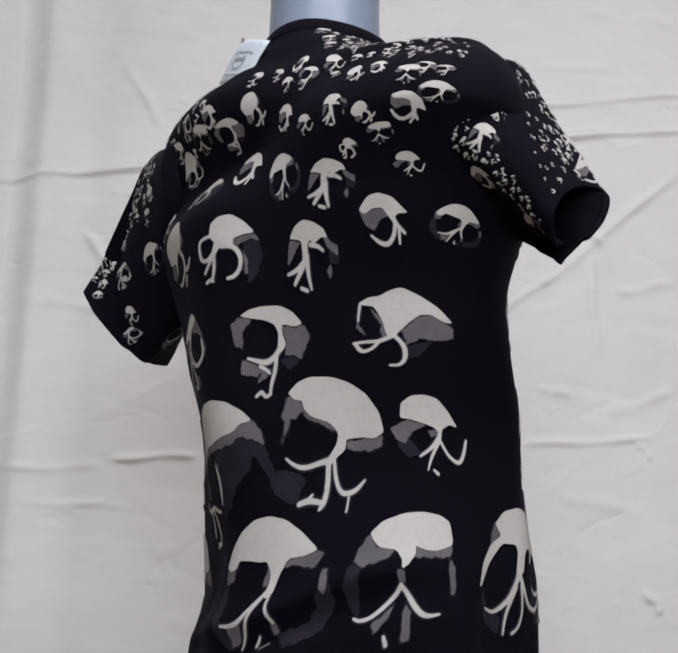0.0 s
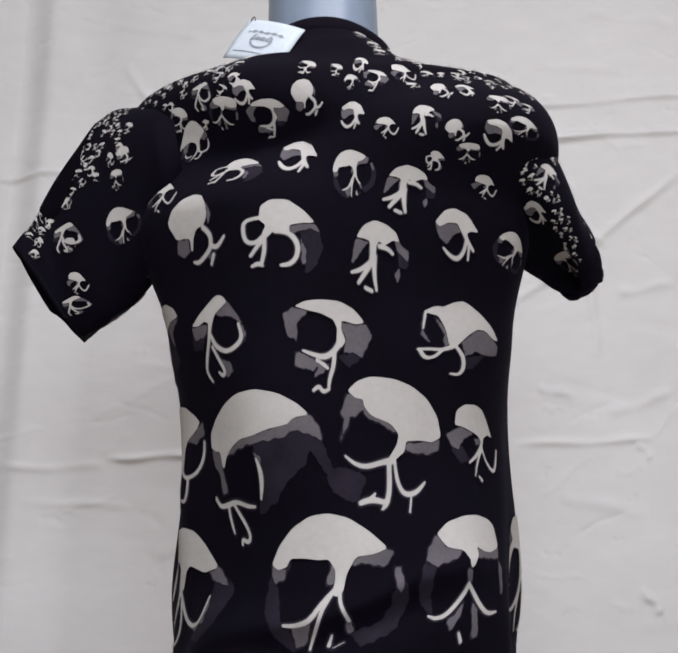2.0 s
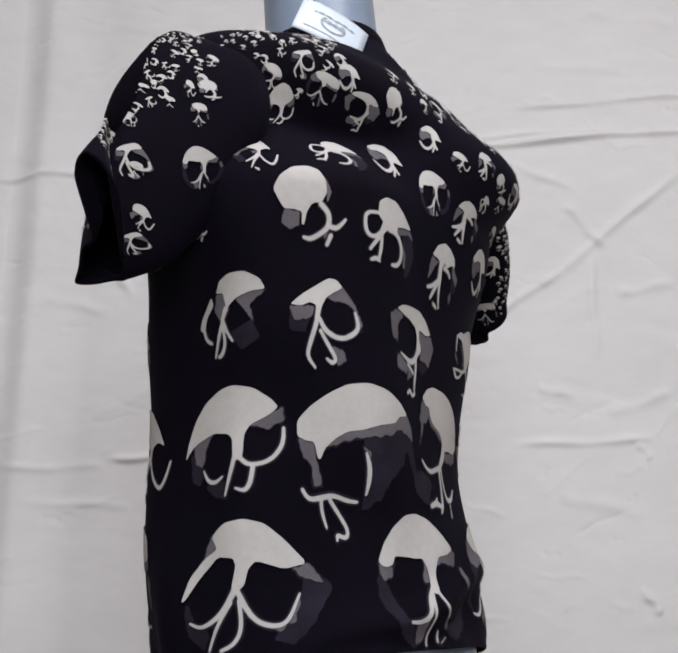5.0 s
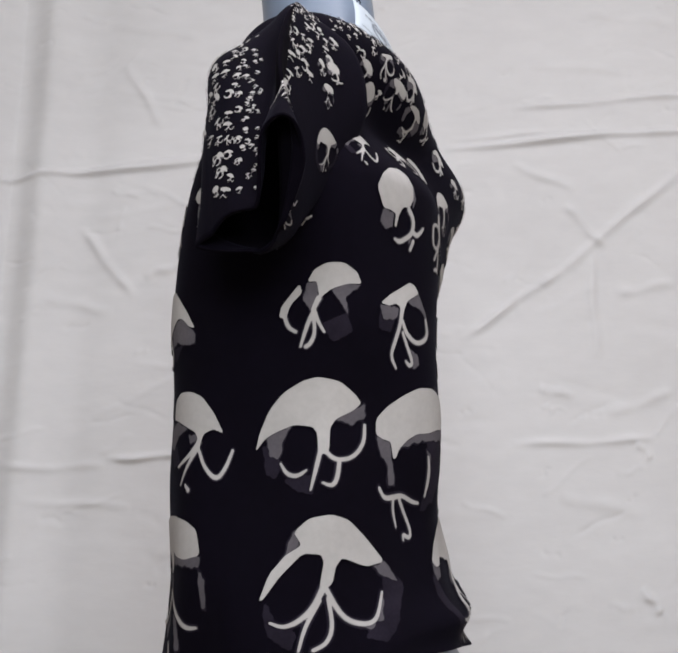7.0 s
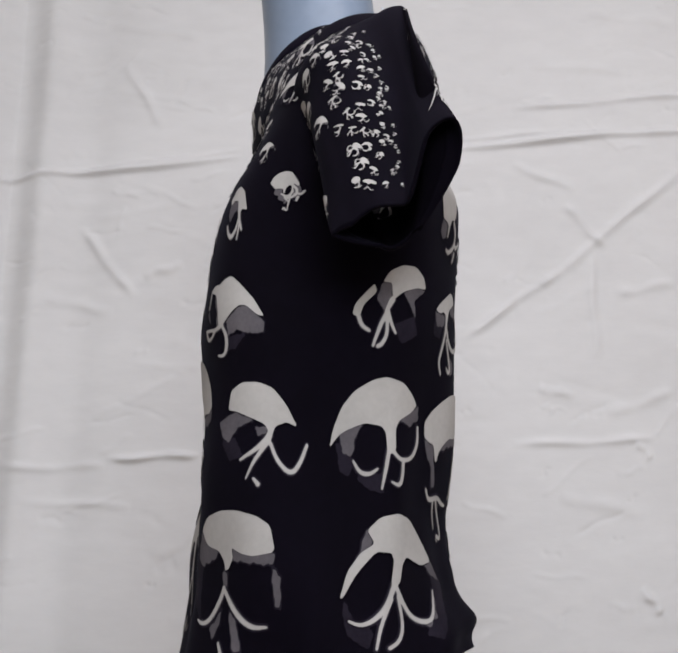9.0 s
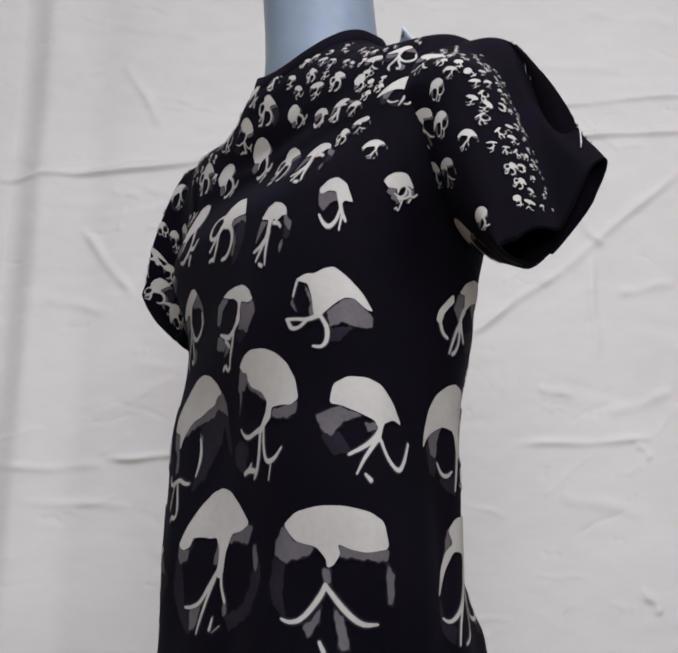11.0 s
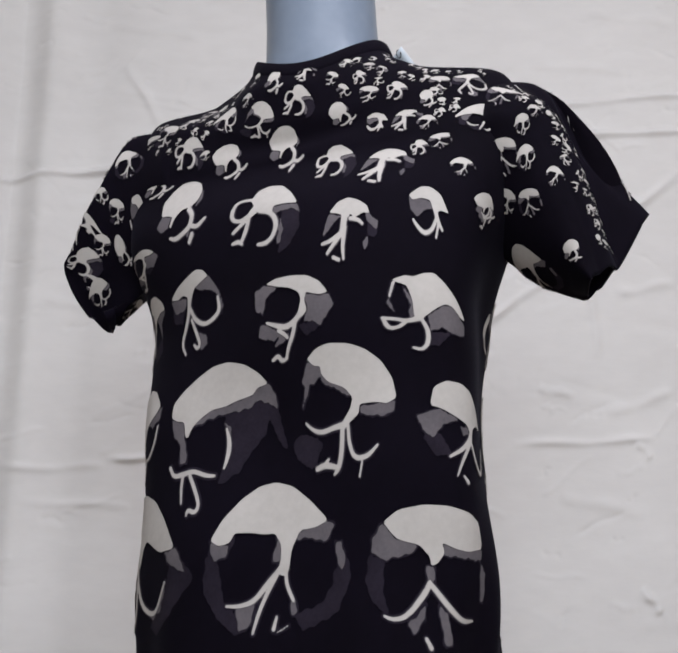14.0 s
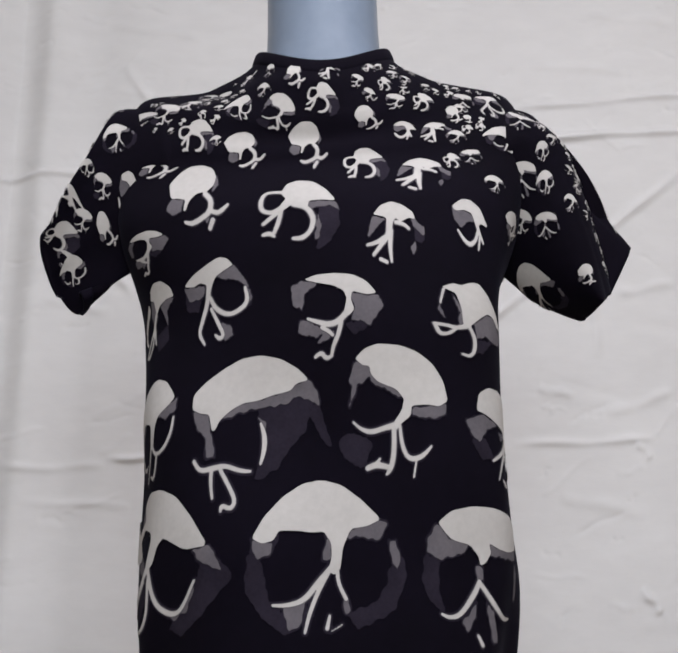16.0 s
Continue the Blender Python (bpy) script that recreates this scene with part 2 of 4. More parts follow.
def box(bm, cx, cy, cz, sx, sy, sz, bevel=0.0):
    made = bmesh.ops.create_cube(bm, size=1, matrix=Matrix.Translation((cx, cy, cz)) @ Matrix.Diagonal((sx, sy, sz, 1)))
    if bevel:
        edges = {e for v in made["verts"] for e in v.link_edges}
        bmesh.ops.bevel(bm, geom=list(edges), offset=bevel, segments=2, affect="EDGES")
    return bm


# ---------------------------------------------------------------- the room
def room():
    rim = dict(kind="structure")
    for name, c, s, m, lab in (
        ("floor", (0.0, -1.0, -0.05), (6.4, 6.4, 0.1), FLOOR, "worn brown wooden floor of the room"),
        ("ceiling", (0.0, -1.0, 2.65), (6.4, 6.4, 0.1), WALL, "plain white painted ceiling"),
        ("wall_north", (0.0, 1.45, 1.3), (6.0, 0.1, 2.6), WALL, "plain painted wall behind the sheet"),
        ("wall_east", (3.05, -1.0, 1.3), (0.1, 5.0, 2.6), WALL, "plain painted side wall"),
        ("wall_west", (-3.05, -1.0, 1.3), (0.1, 5.0, 2.6), WALL, "plain painted side wall"),
    ):
        ob = part(name, box(bmesh.new(), *c, *s), m, None, "", False)
        tagged(ob, lab, "floor" if name == "floor" else "ceiling" if name == "ceiling" else "wall", **rim)
    # the wall behind the camera, with a window opening
    bm = bmesh.new()
    box(bm, -1.8, -3.35, 1.3, 2.4, 0.1, 2.6)
    box(bm, 2.1, -3.35, 1.3, 1.8, 0.1, 2.6)
    box(bm, 0.3, -3.35, 0.55, 1.8, 0.1, 1.1)
    box(bm, 0.3, -3.35, 2.5, 1.8, 0.1, 0.2)
    tagged(part("wall_south", bm, WALL, None, "", False), "plain painted wall with a window opening", "wall", **rim)


def backdrop():
    """The hung cotton sheet: upright folds at one edge, ironed-in fold lines, small puckers."""
    nx, nz = 640, 680
    X, Z = np.meshgrid(np.linspace(-1.0, 1.0, nx), np.linspace(0.42, 2.598, nz))
    Y = np.full_like(X, 0.82)
    drift = X + 0.02 * np.sin(Z * 2.2) - 0.012 * Z
    Y -= 0.018 * np.exp(-(((drift + 0.575) / 0.034) ** 2)) - 0.008 * np.exp(-(((drift + 0.635) / 0.04) ** 2)) - 0.010 * np.exp(-(((drift + 0.49) / 0.045) ** 2))
    Y += np.where(drift < -0.64, 0.02 * np.sin((drift + 0.64) * 34), 0)

    def crease(x0, z0, x1, z1, deep, wide=0.006):
        dx, dz = x1 - x0, z1 - z0
        ln = math.hypot(dx, dz)
        i0, i1 = np.searchsorted(X[0], (min(x0, x1) - 0.04, max(x0, x1) + 0.04))
        j0, j1 = np.searchsorted(Z[:, 0], (min(z0, z1) - 0.04, max(z0, z1) + 0.04))
        x, z = X[j0:j1, i0:i1], Z[j0:j1, i0:i1]
        t = ((x - x0) * dx + (z - z0) * dz) / ln**2
        d = ((x - x0) * dz - (z - z0) * dx) / ln
        fade = np.clip(np.minimum(t, 1 - t) * 6, 0, 1)
        wob = 0.002 * np.sin(t * 9 + x0 * 40)
        Y[j0:j1, i0:i1] -= deep * np.exp(-(((d + wob) / wide) ** 2)) * 1.7 * fade * (0.75 + 0.25 * np.sin(t * 11 + z0 * 30))

    rng = random.Random(5)
    for args in CREASES + PUCKERS:
        crease(*args)
    for _ in range(340):
        x, z, a, ln = rng.uniform(-0.95, 0.95), rng.uniform(0.55, 2.3), rng.gauss(0, 0.35), rng.uniform(0.04, 0.24)
        crease(x, z, x + ln * math.cos(a), z + ln * math.sin(a), rng.uniform(-0.0008, 0.0008), rng.uniform(0.006, 0.018))
    for _ in range(260):
        x, z, a, ln = rng.uniform(-0.8, 0.8), rng.uniform(0.7, 2.3), rng.gauss(0.1, 0.45), rng.uniform(0.02, 0.12)
        crease(x, z, x + ln * math.cos(a), z + ln * math.sin(a), rng.choice((-1, 1)) * rng.uniform(0.0004, 0.0011), rng.uniform(0.0035, 0.006))
    Y += 0.006 * np.sin(X * 5 + 1) * np.sin(Z * 4) + 0.002 * np.sin(X * 11 + Z * 7)
    v, f = loft(np.stack([X, Y, Z], -1), False)
    ob = mesh_object("backdrop_sheet", v, f, [SHEET])
    mod = ob.modifiers.new("thickness", "SOLIDIFY")
    mod.thickness = 0.002
    tagged(ob, "creased off-white cotton sheet hung as a backdrop", "sheet", kind="structure")


# fold lines and puckers of the sheet: from x, z to x, z, depth, breadth
CREASES = [
    (-0.660, 1.729, -0.166, 1.768, 0.0072, 0.0060),
    (-0.504, 1.742, -0.166, 1.782, 0.0048, 0.0050),
    (0.216, 1.776, 0.707, 1.802, 0.0084, 0.0060),
    (0.233, 1.796, 0.550, 1.807, 0.0036, 0.0050),
    (0.353, 1.855, 0.715, 1.875, 0.0048, 0.0060),
    (0.229, 1.397, 0.430, 1.532, 0.0048, 0.0080),
    (0.412, 1.516, 0.693, 1.741, 0.0048, 0.0090),
    (0.482, 1.581, 0.480, 1.358, 0.0036, 0.0090),
    (0.346, 1.741, 0.466, 1.685, 0.0036, 0.0080),
    (-0.415, 1.197, -0.245, 1.201, 0.0060, 0.0060),
    (-0.615, 1.185, -0.415, 1.187, 0.0024, 0.0070),
    (0.312, 1.204, 0.576, 1.209, 0.0036, 0.0070),
    (0.537, 1.206, 0.565, 1.173, 0.0025, 0.0060),
]
PUCKERS = [
    (-0.476, 1.641, -0.367, 1.494, 0.0036, 0.0090),
    (-0.352, 1.536, -0.279, 1.559, 0.0036, 0.0080),
    (-0.394, 1.970, -0.316, 1.830, 0.0036, 0.0090),
    (-0.566, 1.126, -0.367, 1.114, 0.0024, 0.0080),
    (0.366, 1.305, 0.435, 1.291, 0.0036, 0.0080),
    (0.487, 1.254, 0.622, 1.298, 0.0024, 0.0100),
    (0.522, 0.950, 0.555, 0.906, 0.0048, 0.0070),
    (0.393, 1.948, 0.610, 1.923, 0.0024, 0.0090),
    (0.439, 1.660, 0.513, 1.564, 0.0036, 0.0080),
    (0.522, 1.479, 0.642, 1.501, 0.0024, 0.0090),
    (-0.536, 1.499, -0.406, 1.471, 0.0024, 0.0100),
    (0.494, 2.058, 0.688, 2.024, 0.0024, 0.0090),
    (-0.430, 2.055, -0.233, 2.021, 0.0024, 0.0100),
    (0.391, 1.110, 0.548, 1.076, 0.0024, 0.0120),
]


# ---------------------------------------------------------------- form and shirt
TURNING = []


def turning(ob):
    ob.location = (0, 0, EYE_Z)
    TURNING.append(ob)
    return ob


def mannequin():
    """Headless, armless display form: one plain mesh."""
    t = np.linspace(0, 2 * np.pi, 96, endpoint=False)
    rows = []
    for v in np.linspace(-0.09, 0.585, 40):
        p = torso(t, np.full_like(t, v))
        mid = np.array([0, 0.012, 0])
        slim = 1 - 0.14 * min(max((v - 0.42) / 0.1, 0), 1)  # the form's shoulders lie well inside the cloth
        rows.append((p - mid) * (0.94 * slim, 0.93 * slim, 1) + mid - (0, 0, 0.012 + 0.1 * (1 - slim)))
    for k, (r, z, y) in enumerate(((0.066, 0.560, 0.001), (0.064, 0.585, 0.001), (0.0625, 0.62, 0.003), (0.062, 0.66, 0.006), (0.063, 0.70, 0.008), (0.064, 0.73, 0.008))):
        tilt = 0.5 if k == 0 else 0.0
        rows.append(np.stack([r * np.cos(t), y + r * 1.02 * np.sin(t), z - tilt * 0.02 * np.sin(t)], -1))
    rows.append(np.stack([0.060 * np.cos(t), 0.008 + 0.061 * np.sin(t), np.full_like(t, 0.733)], -1))
    rows.append(np.stack([0.001 * np.cos(t), 0.008 + 0.001 * np.sin(t), np.full_like(t, 0.734)], -1))
    hips = []
    for z, sx, sy, y in ((-0.30, 0.004, 0.004, 0.0), (-0.30, 0.15, 0.115, 0.0), (-0.28, 0.17, 0.13, -0.005), (-0.2, 0.182, 0.145, -0.012), (-0.13, 0.184, 0.142, -0.008)):
        hips.append(np.stack([sx * np.cos(t), y + sy * np.sin(t), np.full_like(t, z)], -1))
    v, f = loft(np.stack(hips + rows))
    ob = mesh_object("mannequin", v, f, [FORM])
    return turning(tagged(ob, "headless armless blue-grey plastic display mannequin wearing a shirt", "mannequin"))


def stand():
    ob = new("stand")
    tagged(ob, "steel stand with round base carrying the mannequin", "stand")
    bm = bmesh.new()
    bmesh.ops.create_cone(bm, cap_ends=True, segments=32, radius1=0.016, radius2=0.016, depth=0.64, matrix=Matrix.Translation((0, 0, 0.335)))
    part("pole", bm, STEEL, ob)
    bm = bmesh.new()
    bmesh.ops.create_cone(bm, cap_ends=True, segments=64, radius1=0.17, radius2=0.16, depth=0.016, matrix=Matrix.Translation((0, 0, 0.008)))
    part("base", bm, STEEL, ob)


def shirt():
    ob = new("t_shirt")
    tagged(ob, "black short-sleeved jersey t-shirt with white skull print all over", "t-shirt")
    turning(ob)
    t = np.linspace(0, 2 * np.pi, 288, endpoint=False)
    vs = np.linspace(-0.085, 0.695, 210)
    TT, VV = np.meshgrid(t, vs)
    VV = VV + 0.036 * np.clip((0.05 - VV) / 0.135, 0, 1) * np.clip(-np.sin(TT), 0, 1) ** 0.7  # the hem rides up over the seat
    v, f = solid(torso(TT, VV), 0.0016)
    mesh_object("body", v, f, [JERSEY], ob)
    # ribbed neckband
    p0 = torso(t, np.full_like(t, 0.694))
    mid = p0.mean(0) * (1, 1, 0)
    rows = []
    for out, up in ((1.0, -0.004), (1.014, -0.003), (1.010, 0.002), (0.992, 0.007), (0.966, 0.0125), (0.95, 0.0135), (0.94, 0.0125)):
        rows.append((p0 - mid) * (out, out, 1) + mid + (0, 0, up))
    v, f = solid(np.stack(rows), 0.002)
    mesh_object("neckband", v, f, [JERSEY], ob, "ribbed black neckband")
    for side in (-1, 1):
        ph = np.linspace(0, 2 * np.pi, 120, endpoint=False)
        PH, WW = np.meshgrid(ph, np.linspace(-0.28, 1.0, 60))
        v, f = solid(sleeve(side, PH, WW), 0.0016, flip=side > 0)
        n = len(f)
        idx = [1 if 59 * 120 <= k < 119 * 120 else 0 for k in range(n)]
        s = mesh_object("sleeve", v, f, [JERSEY, INSIDE], ob, "", idx)
        rows = []
        for k in range(7):
            a = k / 6
            p = sleeve(side, ph, np.full_like(ph, 0.90 + 0.108 * a))
            c = p.mean(0)
            rows.append(c + (p - c) * (1 + 0.012 * math.sin(math.pi * min(a * 1.15, 1)) + 0.004))
        v, f = solid(np.stack(rows), 0.003, flip=side > 0)
        mesh_object("sleeve_hem", v, f, [JERSEY], s)
    return ob


def swing_tag(m):
    """A printed card on a loop, lying over the collar."""
    ob = new("swing_tag")
    tagged(ob, "pale silver-blue printed card tag hanging from the collar", "price tag")
    bm = box(bmesh.new(), 0, 0, 0, 0.078, 0.055, 0.0008)
    bmesh.ops.subdivide_edges(bm, edges=bm.edges[:], cuts=8, use_grid_fill=True)
    for q in bm.verts:
        q.co.z += -3.0 * q.co.x**2 - 2.0 * q.co.y**2
    part("card", bm, CARD, ob)

    def ink(name, shape, lift):
        vv, ff, n = [], [], 80
        gx, gy = np.meshgrid(np.linspace(-0.036, 0.036, n), np.linspace(-0.022, 0.022, n))
        marching(shape(gx, gy), gx, gy, vv, ff, lift)
        q = np.array(vv)
        q[:, 2] += -3.0 * q[:, 0] ** 2 - 2.0 * q[:, 1] ** 2
        mesh_object(name, q, ff, [INK], ob)

    # the emblem, as plain shapes: two swept wings, a ring and a bar
    ink("emblem_wing", lambda x, y: np.minimum(0.0013 + 0.0008 * np.sin(x * 700) - np.abs(y - 0.009 - 0.25 * np.abs(x) + 11 * x * x), 0.024 - np.abs(x)), 0.0008)
    ink("emblem_ring", lambda x, y: np.minimum(0.0011 - np.abs(np.hypot(x * 0.75, y + 0.001) - 0.010), 0.006 - y), 0.0009)
    ink("emblem_bar", lambda x, y: np.minimum(0.0022 + 0.0008 * np.sin(x * 900) - np.abs(y - 0.001), 0.014 - np.abs(x)), 0.0010)
    ink("emblem_line", lambda x, y: np.minimum(0.0006 - np.abs(y + 0.018), 0.030 - np.abs(x)), 0.0008)
    # the loop that holds it
    pts = [Vector((-0.031 + 0.003 * math.cos(a), 0.024 + 0.006 * math.sin(a), -0.005 + 0.003 * math.sin(a))) for a in np.linspace(0, 6.283, 16, endpoint=False)]
    bm = bmesh.new()
    rings = []
    for k, p in enumerate(pts):
        d = (pts[(k + 1) % 16] - pts[k - 1]).normalized()
        side = d.cross(Vector((0, 0, 1)))
        rings.append([bm.verts.new(p + 0.0006 * (math.cos(a) * side + math.sin(a) * Vector((0, 0, 1)))) for a in np.linspace(0, 6.283, 6, endpoint=False)])
    for k in range(16):
        for j in range(6):
            bm.faces.new((rings[k][j], rings[k][(j + 1) % 6], rings[(k + 1) % 16][(j + 1) % 6], rings[(k + 1) % 16][j]))
    part("loop", bm, JERSEY, ob)
    for o in ob.children:
        o.data.transform(m)
    return turning(ob)


# ---------------------------------------------------------------- the skull print: thin ink patches that follow the cloth
# each design is drawn as a few patches and brush lines, x and y from -1 to 1 over its face
DIM, GREY, WHITE = 0, 1, 2
PATCHES, LINES = {}, {}


def patch(key, ink, *points):
    PATCHES.setdefault(key, []).append((ink, np.array(points)))


def line(key, *points):
    """A brush line: x, y and half breadth along it."""
    LINES.setdefault(key, []).append(np.array(points))


patch("A", WHITE, (-0.54, 0.74), (-0.30, 0.94), (0.05, 1.00), (0.35, 0.92), (0.67, 0.65), (1.00, 0.29), (0.64, 0.21), (0.22, 0.35), (0.11, 0.22), (0.05, -0.03), (-0.07, -0.12), (-0.14, -0.06), (-0.07, 0.29), (-0.12, 0.40), (-0.39, 0.42), (-0.71, 0.11), (-0.93, -0.23), (-1.00, -0.27), (-0.88, 0.12), (-0.66, 0.40), (-0.41, 0.54))
patch("A", GREY, (0.78, 0.23), (1.03, 0.29), (1.22, -0.01), (0.91, 0.07))
patch("A", GREY, (-0.54, 0.76), (-0.69, 0.37), (-0.77, 0.24), (-0.43, 0.53))
patch("A", GREY, (0.88, -0.24), (0.82, -0.56), (0.60, -0.71), (0.42, -0.69), (0.72, -0.62))
patch("A", DIM, (1.02, 0.22), (1.33, -0.05), (1.00, -0.63), (0.75, -0.87), (0.51, -0.83), (0.83, -0.56))
patch("A", DIM, (-0.92, -0.29), (-0.73, -0.64), (-0.48, -0.77), (-0.53, -0.95), (-0.84, -0.76))
line("A", (-0.08, -0.08, 0.05), (-0.24, -0.40, 0.04), (-0.43, -0.58, 0.04), (-0.64, -0.66, 0.03), (-0.83, -0.58, 0.02))
line("A", (-0.05, -0.10, 0.04), (0.17, -0.54, 0.04), (0.48, -0.66, 0.04), (0.71, -0.59, 0.03), (0.87, -0.17, 0.02))
line("A", (-0.14, -0.28, 0.03), (-0.34, -0.65, 0.03), (-0.41, -1.00, 0.02))
line("A", (-0.02, -0.25, 0.03), (0.04, -0.66, 0.03), (-0.05, -0.90, 0.03), (-0.22, -0.99, 0.03))
patch("B", WHITE, (-1.00, 0.24), (-0.84, 0.53), (-0.59, 0.79), (-0.29, 0.96), (0.03, 1.00), (0.36, 0.92), (0.68, 0.72), (1.00, 0.45), (0.77, 0.36), (0.49, 0.33), (0.34, 0.08), (0.29, -0.20), (0.18, -0.27), (0.11, -0.20), (0.16, -0.04), (0.16, 0.15), (0.05, 0.30), (-0.14, 0.29), (-0.34, 0.32), (-0.63, 0.33), (-0.70, 0.20), (-0.86, 0.16))
patch("B", GREY, (-1.01, 0.24), (-0.86, 0.15), (-0.70, 0.19), (-0.63, 0.32), (-0.74, 0.04), (-0.90, -0.05), (-0.98, 0.04))
patch("B", GREY, (0.49, 0.31), (1.00, 0.45), (1.10, 0.37), (0.94, 0.16), (0.69, 0.23), (0.43, 0.21))
patch("B", GREY, (1.11, 0.17), (1.21, 0.16), (1.27, -0.06), (1.20, -0.24), (1.14, -0.12))
patch("B", GREY, (-0.56, -0.68), (-0.25, -0.62), (-0.28, -0.86), (-0.47, -1.00))
patch("B", GREY, (0.07, 0.27), (0.17, 0.15), (0.15, -0.04), (0.01, -0.10), (0.08, 0.13))
patch("B", GREY, (0.33, -0.58), (0.42, -0.59), (0.44, -0.74), (0.34, -0.76))
patch("B", DIM, (-1.03, -0.01), (-0.89, -0.07), (-0.86, -0.30), (-0.77, -0.61), (-0.59, -0.75), (-0.48, -1.00), (-0.83, -0.80), (-1.07, -0.46))
patch("B", DIM, (1.11, -0.23), (1.29, -0.06), (1.30, -0.34), (1.10, -0.73), (0.56, -0.94), (0.43, -0.77), (0.85, -0.67), (1.07, -0.39))
line("B", (0.16, -0.16, 0.04), (-0.06, -0.37, 0.04), (-0.25, -0.59, 0.04), (-0.50, -0.65, 0.03), (-0.71, -0.64, 0.02))
line("B", (0.24, -0.21, 0.03), (0.25, -0.38, 0.03), (0.37, -0.58, 0.03))
line("B", (0.14, -0.18, 0.03), (-0.06, -0.49, 0.03), (-0.18, -0.76, 0.03), (-0.24, -1.00, 0.02))
line("B", (0.11, -0.79, 0.02), (0.07, -0.95, 0.03))
line("B", (0.12, -0.99, 0.01), (0.30, -0.90, 0.01))
patch("C", WHITE, (-0.94, 0.76), (-0.70, 0.93), (-0.27, 1.00), (0.18, 0.98), (0.64, 0.88), (0.91, 0.74), (1.00, 0.37), (0.56, 0.32), (0.27, 0.37), (0.04, 0.46), (0.08, 0.31), (-0.04, 0.17), (-0.16, 0.13), (-0.18, 0.26), (-0.35, 0.43), (-0.71, 0.51), (-0.83, 0.62))
patch("C", GREY, (-0.94, 0.75), (-0.75, 0.52), (-0.35, 0.43), (-0.50, 0.31), (-0.94, 0.23), (-1.15, 0.34), (-1.10, 0.55))
patch("C", GREY, (0.07, 0.46), (0.27, 0.37), (1.00, 0.36), (0.93, 0.19), (0.30, 0.25), (0.07, 0.28))
patch("C", GREY, (-0.24, 0.13), (-0.11, 0.13), (-0.10, -0.07), (-0.23, -0.08))
patch("C", GREY, (0.93, 0.19), (1.10, 0.00), (1.06, -0.42), (0.94, -0.36))
patch("C", GREY, (-0.47, -0.56), (-0.28, -0.39), (-0.34, -0.62), (-0.53, -0.82), (-0.62, -0.67))
patch("C", GREY, (-0.07, -0.39), (0.11, -0.55), (0.18, -0.99), (0.01, -0.98))
patch("C", DIM, (-1.15, 0.28), (-0.97, 0.19), (-1.02, -0.14), (-0.96, -0.49), (-1.17, -0.31), (-1.22, -0.01))
line("C", (-0.20, -0.10, 0.04), (-0.28, -0.24, 0.05), (-0.62, -0.56, 0.04), (-0.86, -0.60, 0.03), (-1.00, -0.54, 0.02))
line("C", (-0.18, -0.13, 0.04), (0.12, -0.46, 0.05), (0.42, -0.66, 0.04), (0.74, -0.65, 0.02))
line("C", (-0.33, -0.87, 0.03), (-0.26, -1.00, 0.04))
patch("D", WHITE, (-1.00, -0.31), (-0.92, 0.00), (-0.73, 0.38), (-0.46, 0.72), (-0.12, 0.93), (0.14, 1.00), (0.51, 0.93), (0.81, 0.71), (0.92, 0.57), (0.78, 0.43), (0.44, 0.25), (0.34, 0.08), (0.32, -0.30), (0.23, -0.38), (0.13, -0.35), (0.12, 0.00), (0.03, 0.11), (-0.28, 0.15), (-0.59, 0.03), (-0.79, -0.08), (-0.90, -0.19))
patch("D", GREY, (0.44, 0.25), (0.78, 0.43), (0.98, 0.57), (1.03, 0.34), (0.73, 0.16))
patch("D", GREY, (-0.79, -0.08), (-0.59, 0.03), (-0.32, 0.12), (-0.44, -0.04), (-0.57, -0.46), (-0.72, -0.38))
patch("D", DIM, (-0.84, -0.23), (-0.72, -0.38), (-0.57, -0.50), (-0.63, -0.76), (-0.78, -0.68))
patch("D", DIM, (-0.48, -0.82), (-0.01, -0.76), (-0.03, -1.06), (-0.26, -0.98))
line("D", (0.17, -0.31, 0.04), (0.09, -0.61, 0.04), (-0.03, -1.00, 0.02))
line("D", (0.25, -0.32, 0.04), (0.42, -0.49, 0.04), (0.77, -0.42, 0.04), (0.99, -0.13, 0.04), (1.00, 0.18, 0.03))
line("D", (0.49, -0.52, 0.04), (0.45, -0.79, 0.04), (0.35, -0.94, 0.04), (0.18, -0.87, 0.02))
line("D", (-0.54, -0.52, 0.02), (-0.44, -0.72, 0.04), (-0.25, -0.76, 0.04), (-0.08, -0.65, 0.02))
patch("E", WHITE, (-1.00, 0.32), (-1.00, 0.52), (-0.78, 0.69), (-0.47, 0.85), (-0.15, 0.97), (0.20, 1.00), (0.54, 0.93), (0.83, 0.78), (1.00, 0.63), (0.77, 0.59), (0.67, 0.50), (0.35, 0.45), (0.13, 0.39), (-0.16, 0.36), (-0.37, 0.26), (-0.52, 0.15), (-0.59, 0.02), (-0.64, 0.02), (-0.70, 0.24), (-0.85, 0.26))
